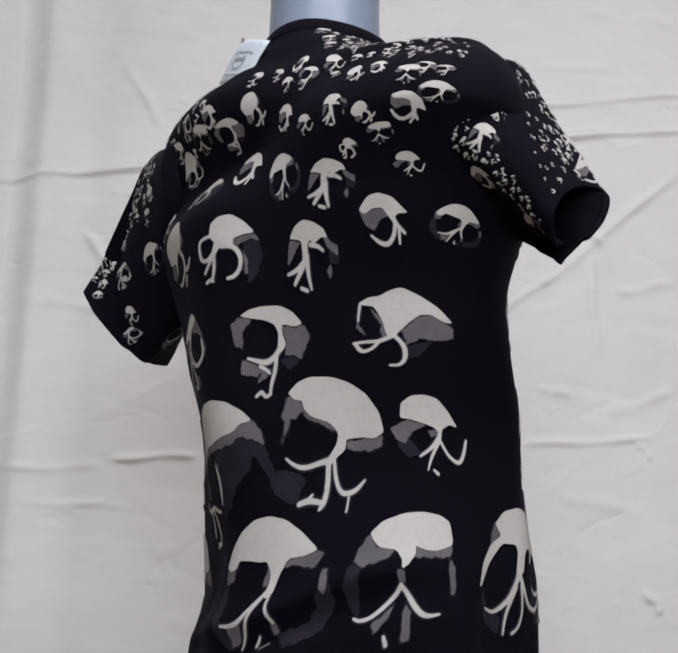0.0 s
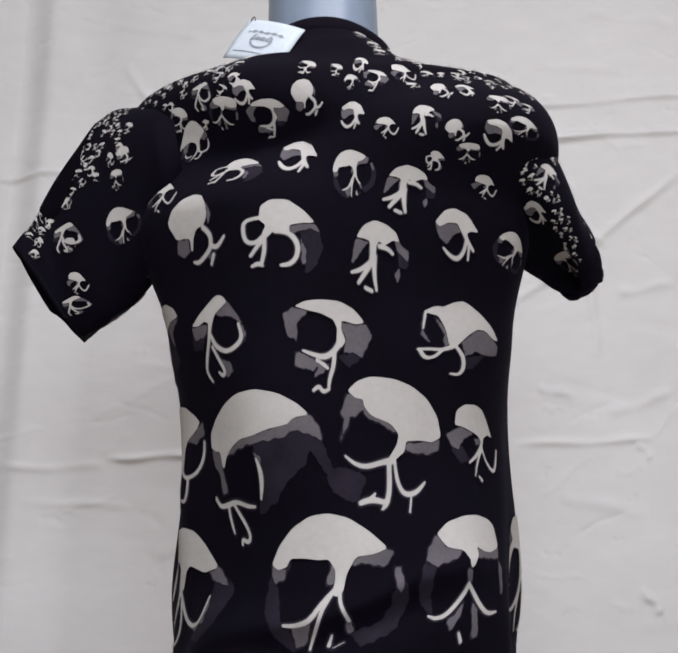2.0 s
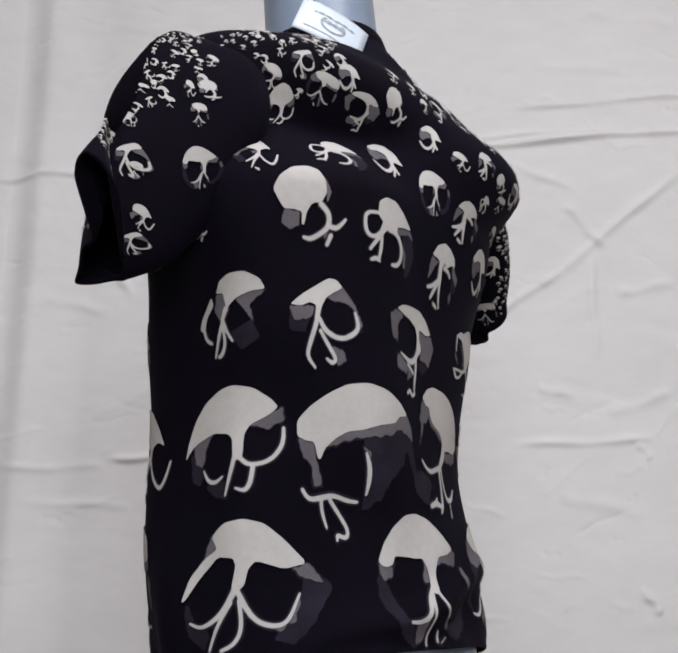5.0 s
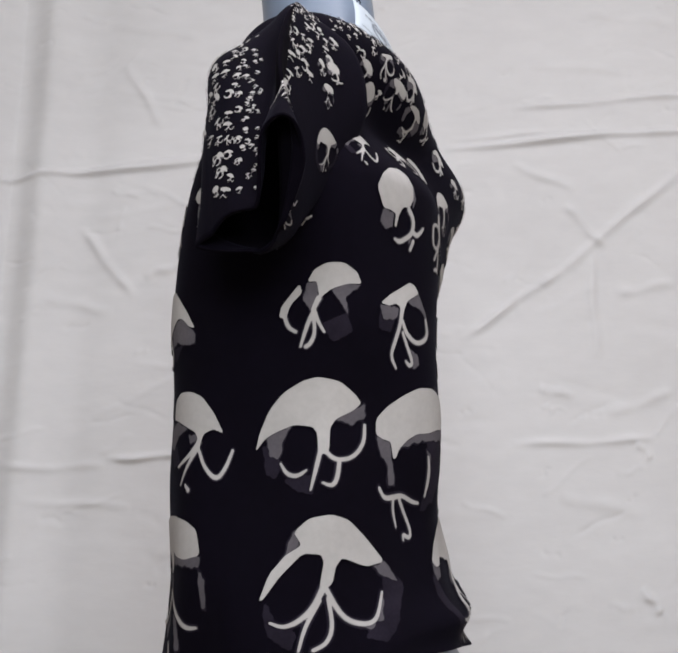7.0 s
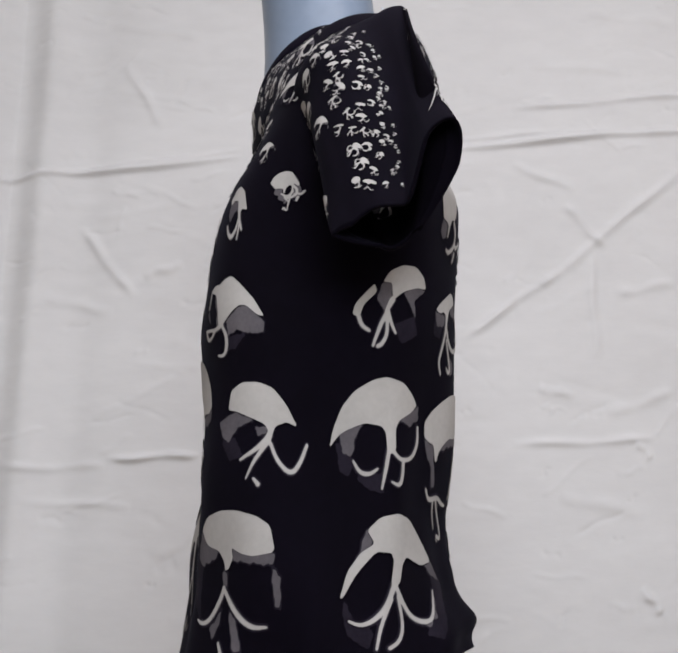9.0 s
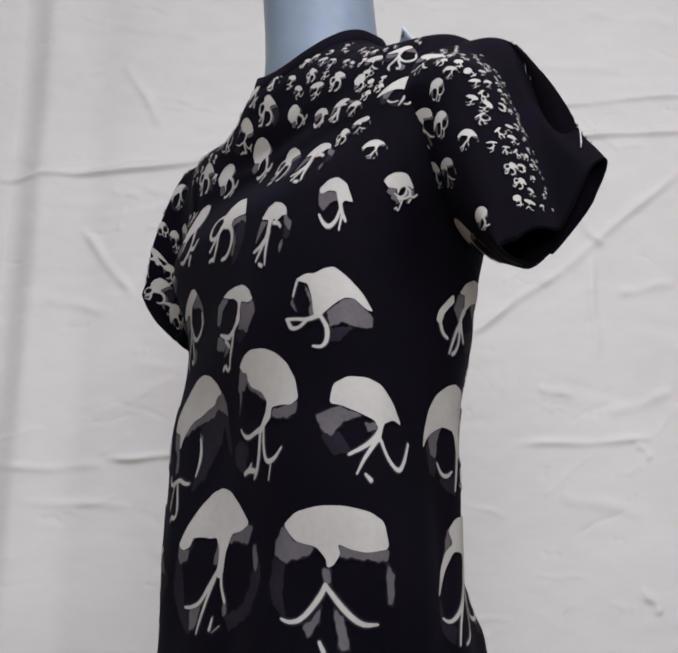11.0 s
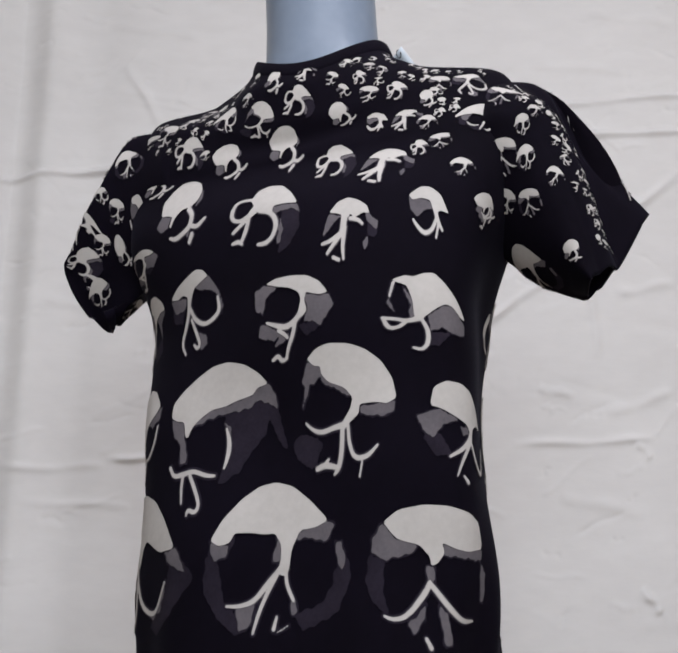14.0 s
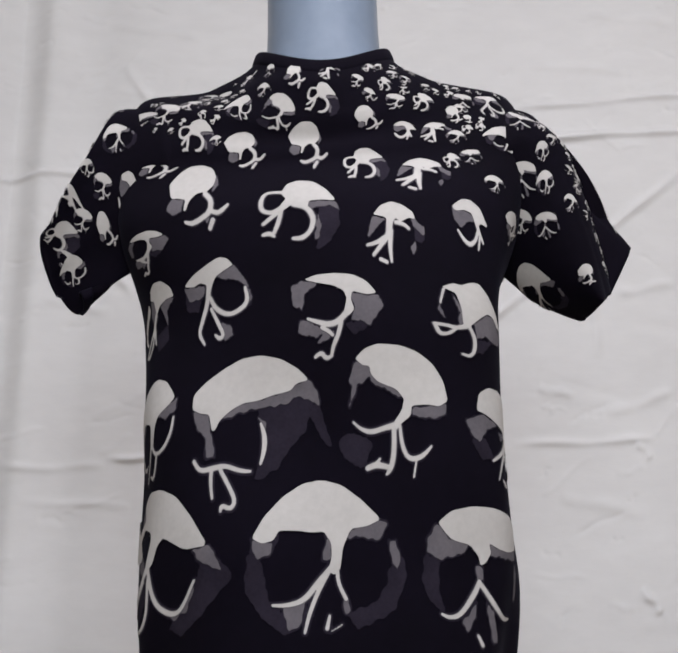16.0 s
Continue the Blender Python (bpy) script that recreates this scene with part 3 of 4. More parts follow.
patch("E", GREY, (-0.52, 0.15), (-0.37, 0.26), (-0.16, 0.36), (0.13, 0.39), (0.35, 0.45), (0.67, 0.50), (0.77, 0.59), (1.00, 0.63), (1.14, 0.45), (1.15, 0.29), (1.02, 0.35), (0.80, 0.44), (0.60, 0.33), (0.13, 0.29), (-0.16, 0.25))
patch("E", GREY, (-0.98, 0.29), (-0.70, 0.23), (-0.66, 0.01), (-0.58, -0.32), (-0.73, -0.32), (-0.75, -0.04), (-0.90, 0.05))
patch("E", GREY, (0.09, 0.18), (0.21, 0.12), (0.25, -0.02), (0.16, 0.07))
patch("E", DIM, (0.13, 0.26), (0.60, 0.32), (0.79, 0.38), (1.01, 0.26), (0.85, -0.03), (0.55, -0.25), (0.41, -0.46), (0.10, -0.62), (0.15, -0.51), (0.30, -0.24), (0.26, 0.04))
patch("E", DIM, (0.94, 0.32), (1.15, 0.26), (1.26, -0.05), (1.33, -0.21), (1.19, -0.10))
line("E", (0.15, 0.09, 0.02), (0.21, -0.07, 0.04), (0.21, -0.24, 0.04), (0.16, -0.43, 0.02))
line("E", (-0.92, -0.36, 0.03), (-0.81, -0.49, 0.03), (-0.56, -0.46, 0.04), (-0.39, -0.43, 0.03), (-0.14, -0.51, 0.03), (0.02, -0.52, 0.02))
line("E", (-0.60, -0.49, 0.03), (-0.59, -0.65, 0.03), (-0.53, -0.84, 0.02))
line("E", (-0.45, -0.49, 0.03), (-0.27, -0.71, 0.03), (-0.16, -0.88, 0.03), (-0.21, -0.98, 0.03), (-0.37, -0.92, 0.03), (-0.37, -1.00, 0.02))
patch("F", WHITE, (-0.92, 0.79), (-0.70, 0.94), (-0.43, 1.00), (0.02, 0.96), (0.37, 0.85), (0.69, 0.66), (0.92, 0.39), (1.00, 0.10), (0.80, 0.02), (0.58, 0.05), (0.25, 0.04), (0.22, -0.11), (0.03, -0.22), (-0.08, -0.31), (-0.19, -0.27), (0.05, -0.02), (0.10, 0.14), (-0.07, 0.30), (-0.44, 0.41), (-0.59, 0.54), (-0.61, 0.66), (-0.77, 0.68))
patch("F", GREY, (-0.92, 0.76), (-0.61, 0.66), (-0.59, 0.51), (-0.76, 0.42), (-1.00, 0.37), (-1.06, 0.47))
patch("F", GREY, (0.24, 0.00), (0.58, 0.02), (0.97, 0.07), (0.93, -0.10), (0.70, -0.16), (0.26, -0.11))
patch("F", GREY, (-0.59, 0.51), (-0.07, 0.30), (0.10, 0.14), (-0.21, 0.27), (-0.57, 0.41))
patch("F", GREY, (-0.97, 0.40), (-0.86, 0.39), (-1.01, 0.14), (-1.09, 0.05))
patch("F", DIM, (-1.19, -0.36), (-0.90, -0.38), (-0.62, -0.51), (-0.83, -0.82), (-1.21, -0.68), (-1.35, -0.48))
line("F", (-0.08, -0.25, 0.06), (-0.28, -0.27, 0.04), (-0.61, -0.34, 0.04), (-0.84, -0.28, 0.03), (-1.00, -0.17, 0.02))
line("F", (-0.13, -0.28, 0.05), (-0.16, -0.65, 0.05), (-0.24, -0.87, 0.05), (-0.34, -0.95, 0.02))
line("F", (-0.28, -0.85, 0.04), (-0.53, -0.80, 0.05), (-0.74, -0.85, 0.04))
line("F", (-0.55, -0.79, 0.03), (-0.45, -0.72, 0.02))
line("F", (-0.01, -0.25, 0.03), (0.00, -0.53, 0.04), (0.11, -0.75, 0.04), (0.37, -0.73, 0.04), (0.58, -0.57, 0.02))
line("F", (0.26, -0.79, 0.02), (0.20, -1.00, 0.02))
patch("G", WHITE, (-1.00, 0.49), (-0.91, 0.86), (-0.60, 1.00), (-0.18, 0.97), (0.19, 0.83), (0.51, 0.49), (0.77, 0.06), (0.50, 0.16), (0.23, 0.08), (0.14, -0.13), (0.12, -0.29), (-0.08, -0.21), (0.07, 0.00), (-0.03, 0.14), (-0.39, 0.29), (-0.77, 0.44))
patch("G", GREY, (-0.24, 0.09), (0.02, 0.08), (0.02, -0.05), (-0.18, -0.08))
patch("G", GREY, (-1.31, 0.27), (-0.83, 0.43), (-0.29, 0.23), (-0.71, 0.12), (-0.99, -0.15), (-1.17, -0.05))
patch("G", DIM, (-1.17, -0.13), (-0.82, -0.08), (-0.60, -0.43), (-0.94, -0.48))
line("G", (0.10, -0.09, 0.06), (-0.19, -0.33, 0.05), (-0.63, -0.51, 0.03))
line("G", (0.02, -0.25, 0.05), (-0.29, -0.57, 0.04), (-0.48, -0.88, 0.02))
line("G", (0.12, -0.25, 0.04), (0.26, -0.58, 0.04), (0.57, -0.85, 0.05), (0.80, -0.66, 0.05), (1.00, -0.29, 0.04))
line("G", (-0.29, -0.89, 0.03), (-0.18, -1.00, 0.05))
patch("H", WHITE, (-0.27, 0.54), (-0.11, 0.82), (0.19, 0.98), (0.57, 1.00), (0.89, 0.80), (1.00, 0.53), (0.66, 0.50), (0.27, 0.35), (0.01, 0.13), (-0.02, 0.28), (-0.05, 0.54))
patch("H", WHITE, (-0.46, 0.50), (-0.61, 0.35), (-0.93, 0.00), (-1.00, -0.26), (-0.82, -0.32), (-0.71, -0.01), (-0.40, 0.29))
patch("H", GREY, (-0.27, 0.52), (-0.05, 0.54), (-0.02, 0.13), (-0.20, -0.19), (-0.40, 0.13))
patch("H", GREY, (0.27, 0.33), (0.66, 0.50), (1.00, 0.51), (0.60, 0.17), (0.67, -0.29), (0.47, 0.05))
patch("H", DIM, (0.06, -0.49), (0.61, -0.24), (0.75, -0.63), (0.29, -0.88))
line("H", (-0.13, -0.13, 0.04), (-0.30, -0.49, 0.05), (-0.48, -1.00, 0.03))
line("H", (-0.13, -0.13, 0.04), (-0.04, -0.44, 0.04), (0.09, -0.67, 0.03))
line("H", (-0.15, -0.29, 0.04), (-0.12, -0.70, 0.04), (-0.25, -0.95, 0.05), (-0.35, -1.00, 0.05))
line("H", (-0.85, -0.27, 0.05), (-0.77, -0.53, 0.05), (-0.58, -0.64, 0.04))
line("H", (-0.02, 0.13, 0.07), (-0.15, -0.13, 0.05))
patch("I", WHITE, (-1.00, 0.39), (-0.68, 0.61), (-0.25, 0.82), (0.13, 1.00), (0.36, 0.96), (0.54, 0.79), (0.30, 0.68), (0.04, 0.55), (-0.08, 0.35), (-0.19, 0.06), (-0.29, 0.07), (-0.24, 0.37), (-0.43, 0.44), (-0.66, 0.36))
patch("I", GREY, (0.04, 0.55), (0.54, 0.79), (0.66, 0.65), (0.90, 0.37), (0.98, 0.21), (0.60, 0.45), (0.29, 0.47))
patch("I", GREY, (-1.01, 0.36), (-0.27, 0.35), (-0.41, 0.08), (-0.89, 0.03))
patch("I", GREY, (0.24, -0.53), (0.54, -0.65), (0.63, -0.86), (0.37, -0.98))
patch("I", GREY, (0.98, 0.21), (1.12, -0.05), (1.07, -0.20))
patch("I", DIM, (-0.98, 0.34), (-0.48, 0.09), (-0.59, -0.20), (-1.00, -0.16))
line("I", (-0.17, 0.36, 0.07), (-0.24, -0.04, 0.06), (-0.43, -0.47, 0.06), (-0.52, -0.75, 0.05), (-0.27, -1.00, 0.03))
line("I", (-0.15, 0.06, 0.05), (0.01, -0.21, 0.06), (0.44, -0.40, 0.05), (0.83, -0.28, 0.06), (1.00, -0.10, 0.06), (0.89, 0.22, 0.04))
line("I", (-0.13, -0.20, 0.04), (0.10, -0.52, 0.05), (0.35, -0.83, 0.05), (0.22, -0.92, 0.05), (0.06, -0.81, 0.03))
patch("J", WHITE, (-1.00, 0.89), (-0.68, 0.99), (-0.21, 1.00), (0.33, 0.93), (0.72, 0.73), (1.00, 0.42), (0.75, 0.39), (0.34, 0.51), (0.30, 0.33), (0.40, 0.06), (0.28, -0.06), (0.10, -0.12), (0.13, 0.08), (0.19, 0.34), (0.10, 0.54), (-0.21, 0.69), (-0.62, 0.78))
patch("J", GREY, (-1.37, 0.73), (-1.04, 0.87), (-0.62, 0.76), (-0.98, 0.54), (-1.04, 0.12), (-1.10, 0.21), (-1.28, 0.24))
patch("J", GREY, (0.26, 0.49), (0.75, 0.37), (1.03, 0.39), (1.18, 0.13), (0.98, -0.12), (0.81, -0.33), (0.58, -0.20), (0.30, -0.18), (0.42, 0.11))
patch("J", GREY, (-1.10, -0.08), (-0.74, -0.21), (-0.39, -0.39), (-0.63, -0.52), (-0.98, -0.44), (-1.16, -0.40))
patch("J", GREY, (-0.45, -0.43), (-0.15, -0.40), (-0.33, -0.58), (-0.63, -0.66))
patch("J", DIM, (0.16, -0.27), (0.58, -0.25), (0.75, -0.35), (0.40, -0.48))
line("J", (0.25, 0.07, 0.08), (0.04, -0.15, 0.07), (-0.27, -0.27, 0.07), (-0.62, -0.17, 0.05), (-0.89, -0.08, 0.03))
line("J", (0.04, -0.17, 0.06), (-0.03, -0.46, 0.06), (-0.19, -0.73, 0.05), (-0.24, -0.92, 0.04))
line("J", (-0.21, -0.49, 0.04), (-0.33, -0.39, 0.05), (-0.51, -0.31, 0.04))
line("J", (-0.69, -0.94, 0.04), (-0.51, -0.85, 0.05), (-0.40, -1.00, 0.05), (-0.22, -0.94, 0.03))
patch("K", WHITE, (-0.78, 0.83), (-0.52, 0.94), (-0.35, 0.89), (-0.13, 0.99), (0.09, 1.00), (0.39, 0.69), (0.73, 0.27), (1.00, -0.19), (0.79, -0.11), (0.54, 0.14), (0.33, 0.18), (0.12, 0.06), (-0.07, -0.10), (-0.26, -0.26), (-0.38, -0.14), (-0.39, 0.25), (-0.49, 0.66), (-0.66, 0.75))
patch("K", GREY, (-0.07, -0.12), (0.33, 0.15), (0.54, 0.12), (1.00, -0.30), (0.96, -0.58), (0.59, -0.56), (0.26, -0.42), (-0.04, -0.53))
patch("K", GREY, (-0.57, 0.68), (-0.39, 0.25), (-0.38, -0.14), (-0.48, -0.24), (-0.44, 0.14))
patch("K", GREY, (-0.78, 0.77), (-0.84, 0.31), (-0.77, -0.04), (-0.89, 0.20))
patch("K", DIM, (-0.04, -0.58), (0.47, -0.57), (0.15, -0.85), (-0.10, -0.85))
line("K", (-0.25, -0.20, 0.07), (-0.52, -0.29, 0.05), (-0.74, -0.22, 0.04), (-1.00, -0.18, 0.04))
line("K", (-0.98, -0.22, 0.04), (-0.91, -0.45, 0.05), (-0.70, -0.44, 0.04), (-0.52, -0.27, 0.04))
line("K", (-0.21, -0.26, 0.04), (-0.08, -0.53, 0.05), (-0.10, -0.85, 0.05), (-0.24, -1.00, 0.04), (-0.42, -0.94, 0.03))
line("K", (-0.74, 0.76, 0.03), (-0.84, 0.36, 0.02))
patch("L", WHITE, (-1.00, 0.41), (-0.76, 0.75), (-0.40, 0.97), (0.05, 1.00), (0.37, 0.85), (0.52, 0.56), (0.52, 0.24), (0.36, 0.03), (0.04, -0.01), (-0.13, -0.20), (-0.24, -0.50), (-0.31, -0.49), (-0.27, -0.18), (-0.49, -0.11), (-0.78, -0.08))
patch("L", GREY, (-0.77, -0.09), (-0.34, -0.17), (-0.38, -0.49), (-0.66, -0.57), (-0.88, -0.42))
patch("L", GREY, (0.52, 0.21), (0.53, 0.63), (0.65, 0.23), (0.50, -0.01))
patch("L", GREY, (0.38, -0.57), (0.44, -0.74), (0.32, -0.89))
line("L", (0.31, -0.04, 0.07), (0.53, -0.27, 0.07), (0.49, -0.58, 0.07), (0.26, -0.72, 0.06), (-0.09, -0.85, 0.06), (-0.28, -0.78, 0.04))
line("L", (0.53, -0.58, 0.06), (0.71, -0.65, 0.06), (0.91, -0.52, 0.05), (1.00, -0.44, 0.04))
line("L", (0.53, -0.80, 0.06), (0.40, -1.00, 0.05))
patch("M", WHITE, (-0.49, 0.47), (-0.36, 0.87), (-0.07, 1.00), (0.35, 0.91), (0.72, 0.52), (1.00, 0.07), (0.62, 0.14), (0.28, 0.13), (0.25, -0.08), (0.12, -0.06), (-0.11, 0.07), (-0.34, -0.09), (-0.51, -0.21), (-0.46, 0.06), (-0.33, 0.25))
patch("M", GREY, (0.25, 0.10), (0.62, 0.11), (1.00, 0.04), (1.09, -0.22), (0.85, -0.06), (0.62, -0.08), (0.29, -0.11))
patch("M", GREY, (0.52, -0.30), (0.63, -0.64), (0.56, -1.02), (0.44, -1.07), (0.49, -0.69))
patch("M", DIM, (0.57, -0.10), (1.03, -0.15), (1.10, -0.69), (0.81, -1.16), (0.53, -1.32), (0.58, -0.89))
line("M", (-0.43, 0.51, 0.05), (-0.90, 0.54, 0.05), (-1.00, 0.19, 0.06), (-0.96, -0.11, 0.06), (-0.68, -0.20, 0.06), (-0.40, -0.02, 0.07))
line("M", (-0.11, 0.03, 0.07), (0.23, -0.07, 0.07), (0.43, -0.43, 0.07), (0.35, -0.81, 0.06), (0.12, -1.00, 0.07), (-0.12, -0.98, 0.05))
line("M", (-0.57, -0.21, 0.06), (-0.92, -0.51, 0.05))
line("M", (-0.43, -0.09, 0.05), (-0.51, -0.48, 0.06), (-0.64, -0.78, 0.05))
line("M", (-0.93, -0.82, 0.05), (-0.75, -0.78, 0.07), (-0.64, -0.88, 0.04))
patch("N", WHITE, (-0.72, 0.56), (-0.37, 0.89), (0.08, 1.00), (0.51, 0.86), (0.88, 0.62), (1.00, 0.35), (0.74, 0.40), (0.38, 0.26), (0.21, 0.41), (0.08, 0.27), (0.01, -0.16), (-0.08, -0.16), (-0.19, 0.06), (-0.17, 0.42), (-0.40, 0.50))
patch("N", GREY, (-0.72, 0.52), (-0.19, 0.38), (-0.41, 0.28), (-0.70, 0.00), (-0.98, -0.20), (-0.86, 0.23))
patch("N", GREY, (0.75, 0.63), (1.08, 0.25), (1.51, -0.04), (1.29, -0.18), (0.90, 0.10))
patch("N", GREY, (0.78, -0.52), (0.97, -0.39), (0.99, -0.66), (0.86, -0.79))
patch("N", DIM, (0.99, 0.18), (1.51, -0.11), (1.23, -0.39), (0.97, -0.32))
line("N", (-0.06, 0.20, 0.12), (-0.12, -0.16, 0.10), (-0.46, -0.49, 0.08), (-0.75, -0.75, 0.06))
line("N", (-0.17, -0.16, 0.07), (-0.59, -0.38, 0.07), (-1.00, -0.44, 0.05))
line("N", (-0.02, -0.02, 0.10), (-0.07, -0.57, 0.08), (-0.02, -0.98, 0.05))
line("N", (0.21, 0.26, 0.07), (0.55, 0.18, 0.06), (0.72, 0.03, 0.05))
line("N", (-0.48, -0.90, 0.06), (-0.22, -1.00, 0.06))
patch("O", WHITE, (-1.00, 0.68), (-0.40, 1.00), (0.09, 0.99), (0.61, 0.65), (0.87, 0.14), (1.00, -0.10), (0.54, 0.02), (0.21, -0.18), (0.12, 0.08), (0.02, 0.42), (-0.41, 0.53), (-0.85, 0.46))
patch("O", GREY, (-1.01, 0.65), (-0.42, 0.49), (0.01, 0.39), (0.12, 0.08), (-0.28, 0.05), (-0.73, -0.24), (-1.01, 0.09))
line("O", (0.26, 0.09, 0.10), (0.32, -0.33, 0.09), (0.57, -0.72, 0.06))
line("O", (0.26, -0.34, 0.08), (0.04, -0.69, 0.08), (-0.37, -0.89, 0.09), (-0.72, -0.67, 0.08), (-0.93, -0.34, 0.05))
line("O", (0.38, -0.49, 0.07), (0.19, -1.00, 0.05))


def rounded(p, keep):
    """Corners of a closed outline cut once, so that it runs like ink."""
    q = np.roll(p, -1, 0)
    return np.stack([p * (1 - keep) + q * keep, p * keep + q * (1 - keep)], 1).reshape(-1, 2)


def inside(x, y, p):
    """Distance to a closed outline, positive within it."""
    q = np.roll(p, -1, 0)
    d = np.full(x.shape, 9.0)
    within = np.zeros(x.shape, bool)
    for (x0, y0), (x1, y1) in zip(p, q):
        dx, dy = x1 - x0, y1 - y0
        t = np.clip(((x - x0) * dx + (y - y0) * dy) / (dx * dx + dy * dy + 1e-12), 0, 1)
        d = np.minimum(d, np.hypot(x - x0 - t * dx, y - y0 - t * dy))
        if y0 != y1:
            within ^= ((y0 > y) != (y1 > y)) & (x < x0 + (y - y0) * dx / dy)
    return np.where(within, d, -d)


def brush(x, y, p, fat):
    for _ in range(2):  # bends rounded, ends kept
        q = np.stack([p[:-1] * 0.75 + p[1:] * 0.25, p[:-1] * 0.25 + p[1:] * 0.75], 1).reshape(-1, 3)
        p = np.concatenate([p[:1], q[1:-1], p[-1:]])
    d = np.full(x.shape, -9.0)
    for (x0, y0, w0), (x1, y1, w1) in zip(p[:-1], p[1:]):
        dx, dy = x1 - x0, y1 - y0
        t = np.clip(((x - x0) * dx + (y - y0) * dy) / (dx * dx + dy * dy + 1e-12), 0, 1)
        d = np.maximum(d, (w0 + (w1 - w0) * t) * fat - np.hypot(x - x0 - t * dx, y - y0 - t * dy))
    return d


def drawn(x, y, key, fat):
    """Where a design's dark grey, mid grey and white inks lie, positive inside."""
    out = [np.full(x.shape, -9.0) for _ in range(3)]
    tooth = 0.010 * np.sin(23 * x + 17 * y) + 0.008 * np.sin(41 * x - 29 * y + 1)
    for ink, p in PATCHES[key]:
        f = inside(x, y, rounded(p, 0.14 if ink == WHITE else 0.08))
        if ink != WHITE:
            f = f + tooth
        if ink == DIM:
            f = f + 0.03
        out[ink] = np.maximum(out[ink], f)
    for p in LINES[key]:
        out[WHITE] = np.maximum(out[WHITE], brush(x, y, p, fat))
        out[GREY] = np.maximum(out[GREY], brush(x, y, p, fat * 1.45) - 0.004)
    out[DIM] = np.maximum(out[DIM], out[GREY] + 0.028)
    return out


def marching(field, gx, gy, verts, faces, lift):
    """Cut the grid's cells along field = 0; corners get (x, y, lift)."""
    made = {}

    def corner(i, j):
        k = (i, j)
        if k not in made:
            made[k] = len(verts)
            verts.append((gx[i, j], gy[i, j], lift))
        return made[k]

    def edge(a, b):
        k = (min(a, b), max(a, b))
        if k not in made:
            t = field[a] / (field[a] - field[b])
            made[k] = len(verts)
            verts.append((gx[a] + t * (gx[b] - gx[a]), gy[a] + t * (gy[b] - gy[a]), lift))
        return made[k]

    pos = field > 0
    any_in = pos[:-1, :-1] | pos[1:, :-1] | pos[:-1, 1:] | pos[1:, 1:]
    n = 0
    for i, j in np.argwhere(any_in):
        ring = [(i, j), (i, j + 1), (i + 1, j + 1), (i + 1, j)]
        poly = []
        for k in range(4):
            a, b = ring[k], ring[(k + 1) % 4]
            if pos[a]:
                poly.append(corner(*a))
            if pos[a] != pos[b]:
                poly.append(edge(a, b))
        if len(poly) > 2:
            faces.append(poly)
            n += 1
    return n


INKS = [PRINT_DIM, PRINT_GREY, PRINT_WHITE]
DRAWN = {}


def inked(key, n, fat, least):
    """A design's ink as one flat sheet of faces, made once for each fineness."""
    if (key, n, fat) not in DRAWN:
        g = np.linspace(-1.35, 1.35, n)
        gx, gy = np.meshgrid(g, g)
        verts, faces, index = [], [], []
        for k, field in enumerate(drawn(gx, gy, key, fat)):
            if k >= least:
                index += [k] * marching(field, gx, gy, verts, faces, k)
        DRAWN[key, n, fat] = np.array(verts), faces, index
    return DRAWN[key, n, fat]


def skull_print(parent, surface, out, u0, v0, width, height, roll, key):
    """One skull of the print, laid on surface(u, v) with its middle at u0, v0; width and height in metres; out: 1 or -1, the side of the cloth."""
    e = -1e-3 if v0 > 0.9 else 1e-3
    s0 = surface(np.array([u0]), np.array([v0]))[0]
    du = (surface(np.array([u0 + e]), np.array([v0]))[0] - s0) / e
    dv = (surface(np.array([u0]), np.array([v0 + e]))[0] - s0) / e
    n0 = np.cross(du, dv) * out
    n0 /= np.linalg.norm(n0)
    up = np.array([0, 0, 1.0]) - n0[2] * n0
    up /= np.linalg.norm(up)
    right = np.cross(up, n0)
    frame2 = np.linalg.lstsq(np.stack([du, dv], 1), np.stack([right, up], 1), rcond=None)[0]
    size = max(width, height)
    # fineness and weight of line by size: the small ones are printed heavier
    n, fat, least = (110, 0.88, DIM) if size > 0.09 else (84, 0.94, DIM) if size > 0.052 else (52, 1.15, DIM) if size > 0.026 else (34, 1.3, GREY) if size > 0.013 else (20, 1.5, WHITE)
    q, faces, index = inked(key, n, fat, least)
    c, s = math.cos(radians(roll)), math.sin(radians(roll))
    x, y = q[:, 0] * width / 2, q[:, 1] * height / 2
    a, b = c * x + s * y, -s * x + c * y
    uu, vv = u0 + frame2[0, 0] * a + frame2[0, 1] * b, v0 + frame2[1, 0] * a + frame2[1, 1] * b
    at = surface(uu, vv)
    nn = np.cross(surface(uu + e, vv) - at, surface(uu, vv + e) - at) * out
    nn /= np.linalg.norm(nn, axis=-1, keepdims=True) + 1e-12
    lift = (0.0006 + 0.0004 * q[:, 2])[:, None]
    return mesh_object("skull_print", at + nn * lift, faces, INKS, parent, "", index)


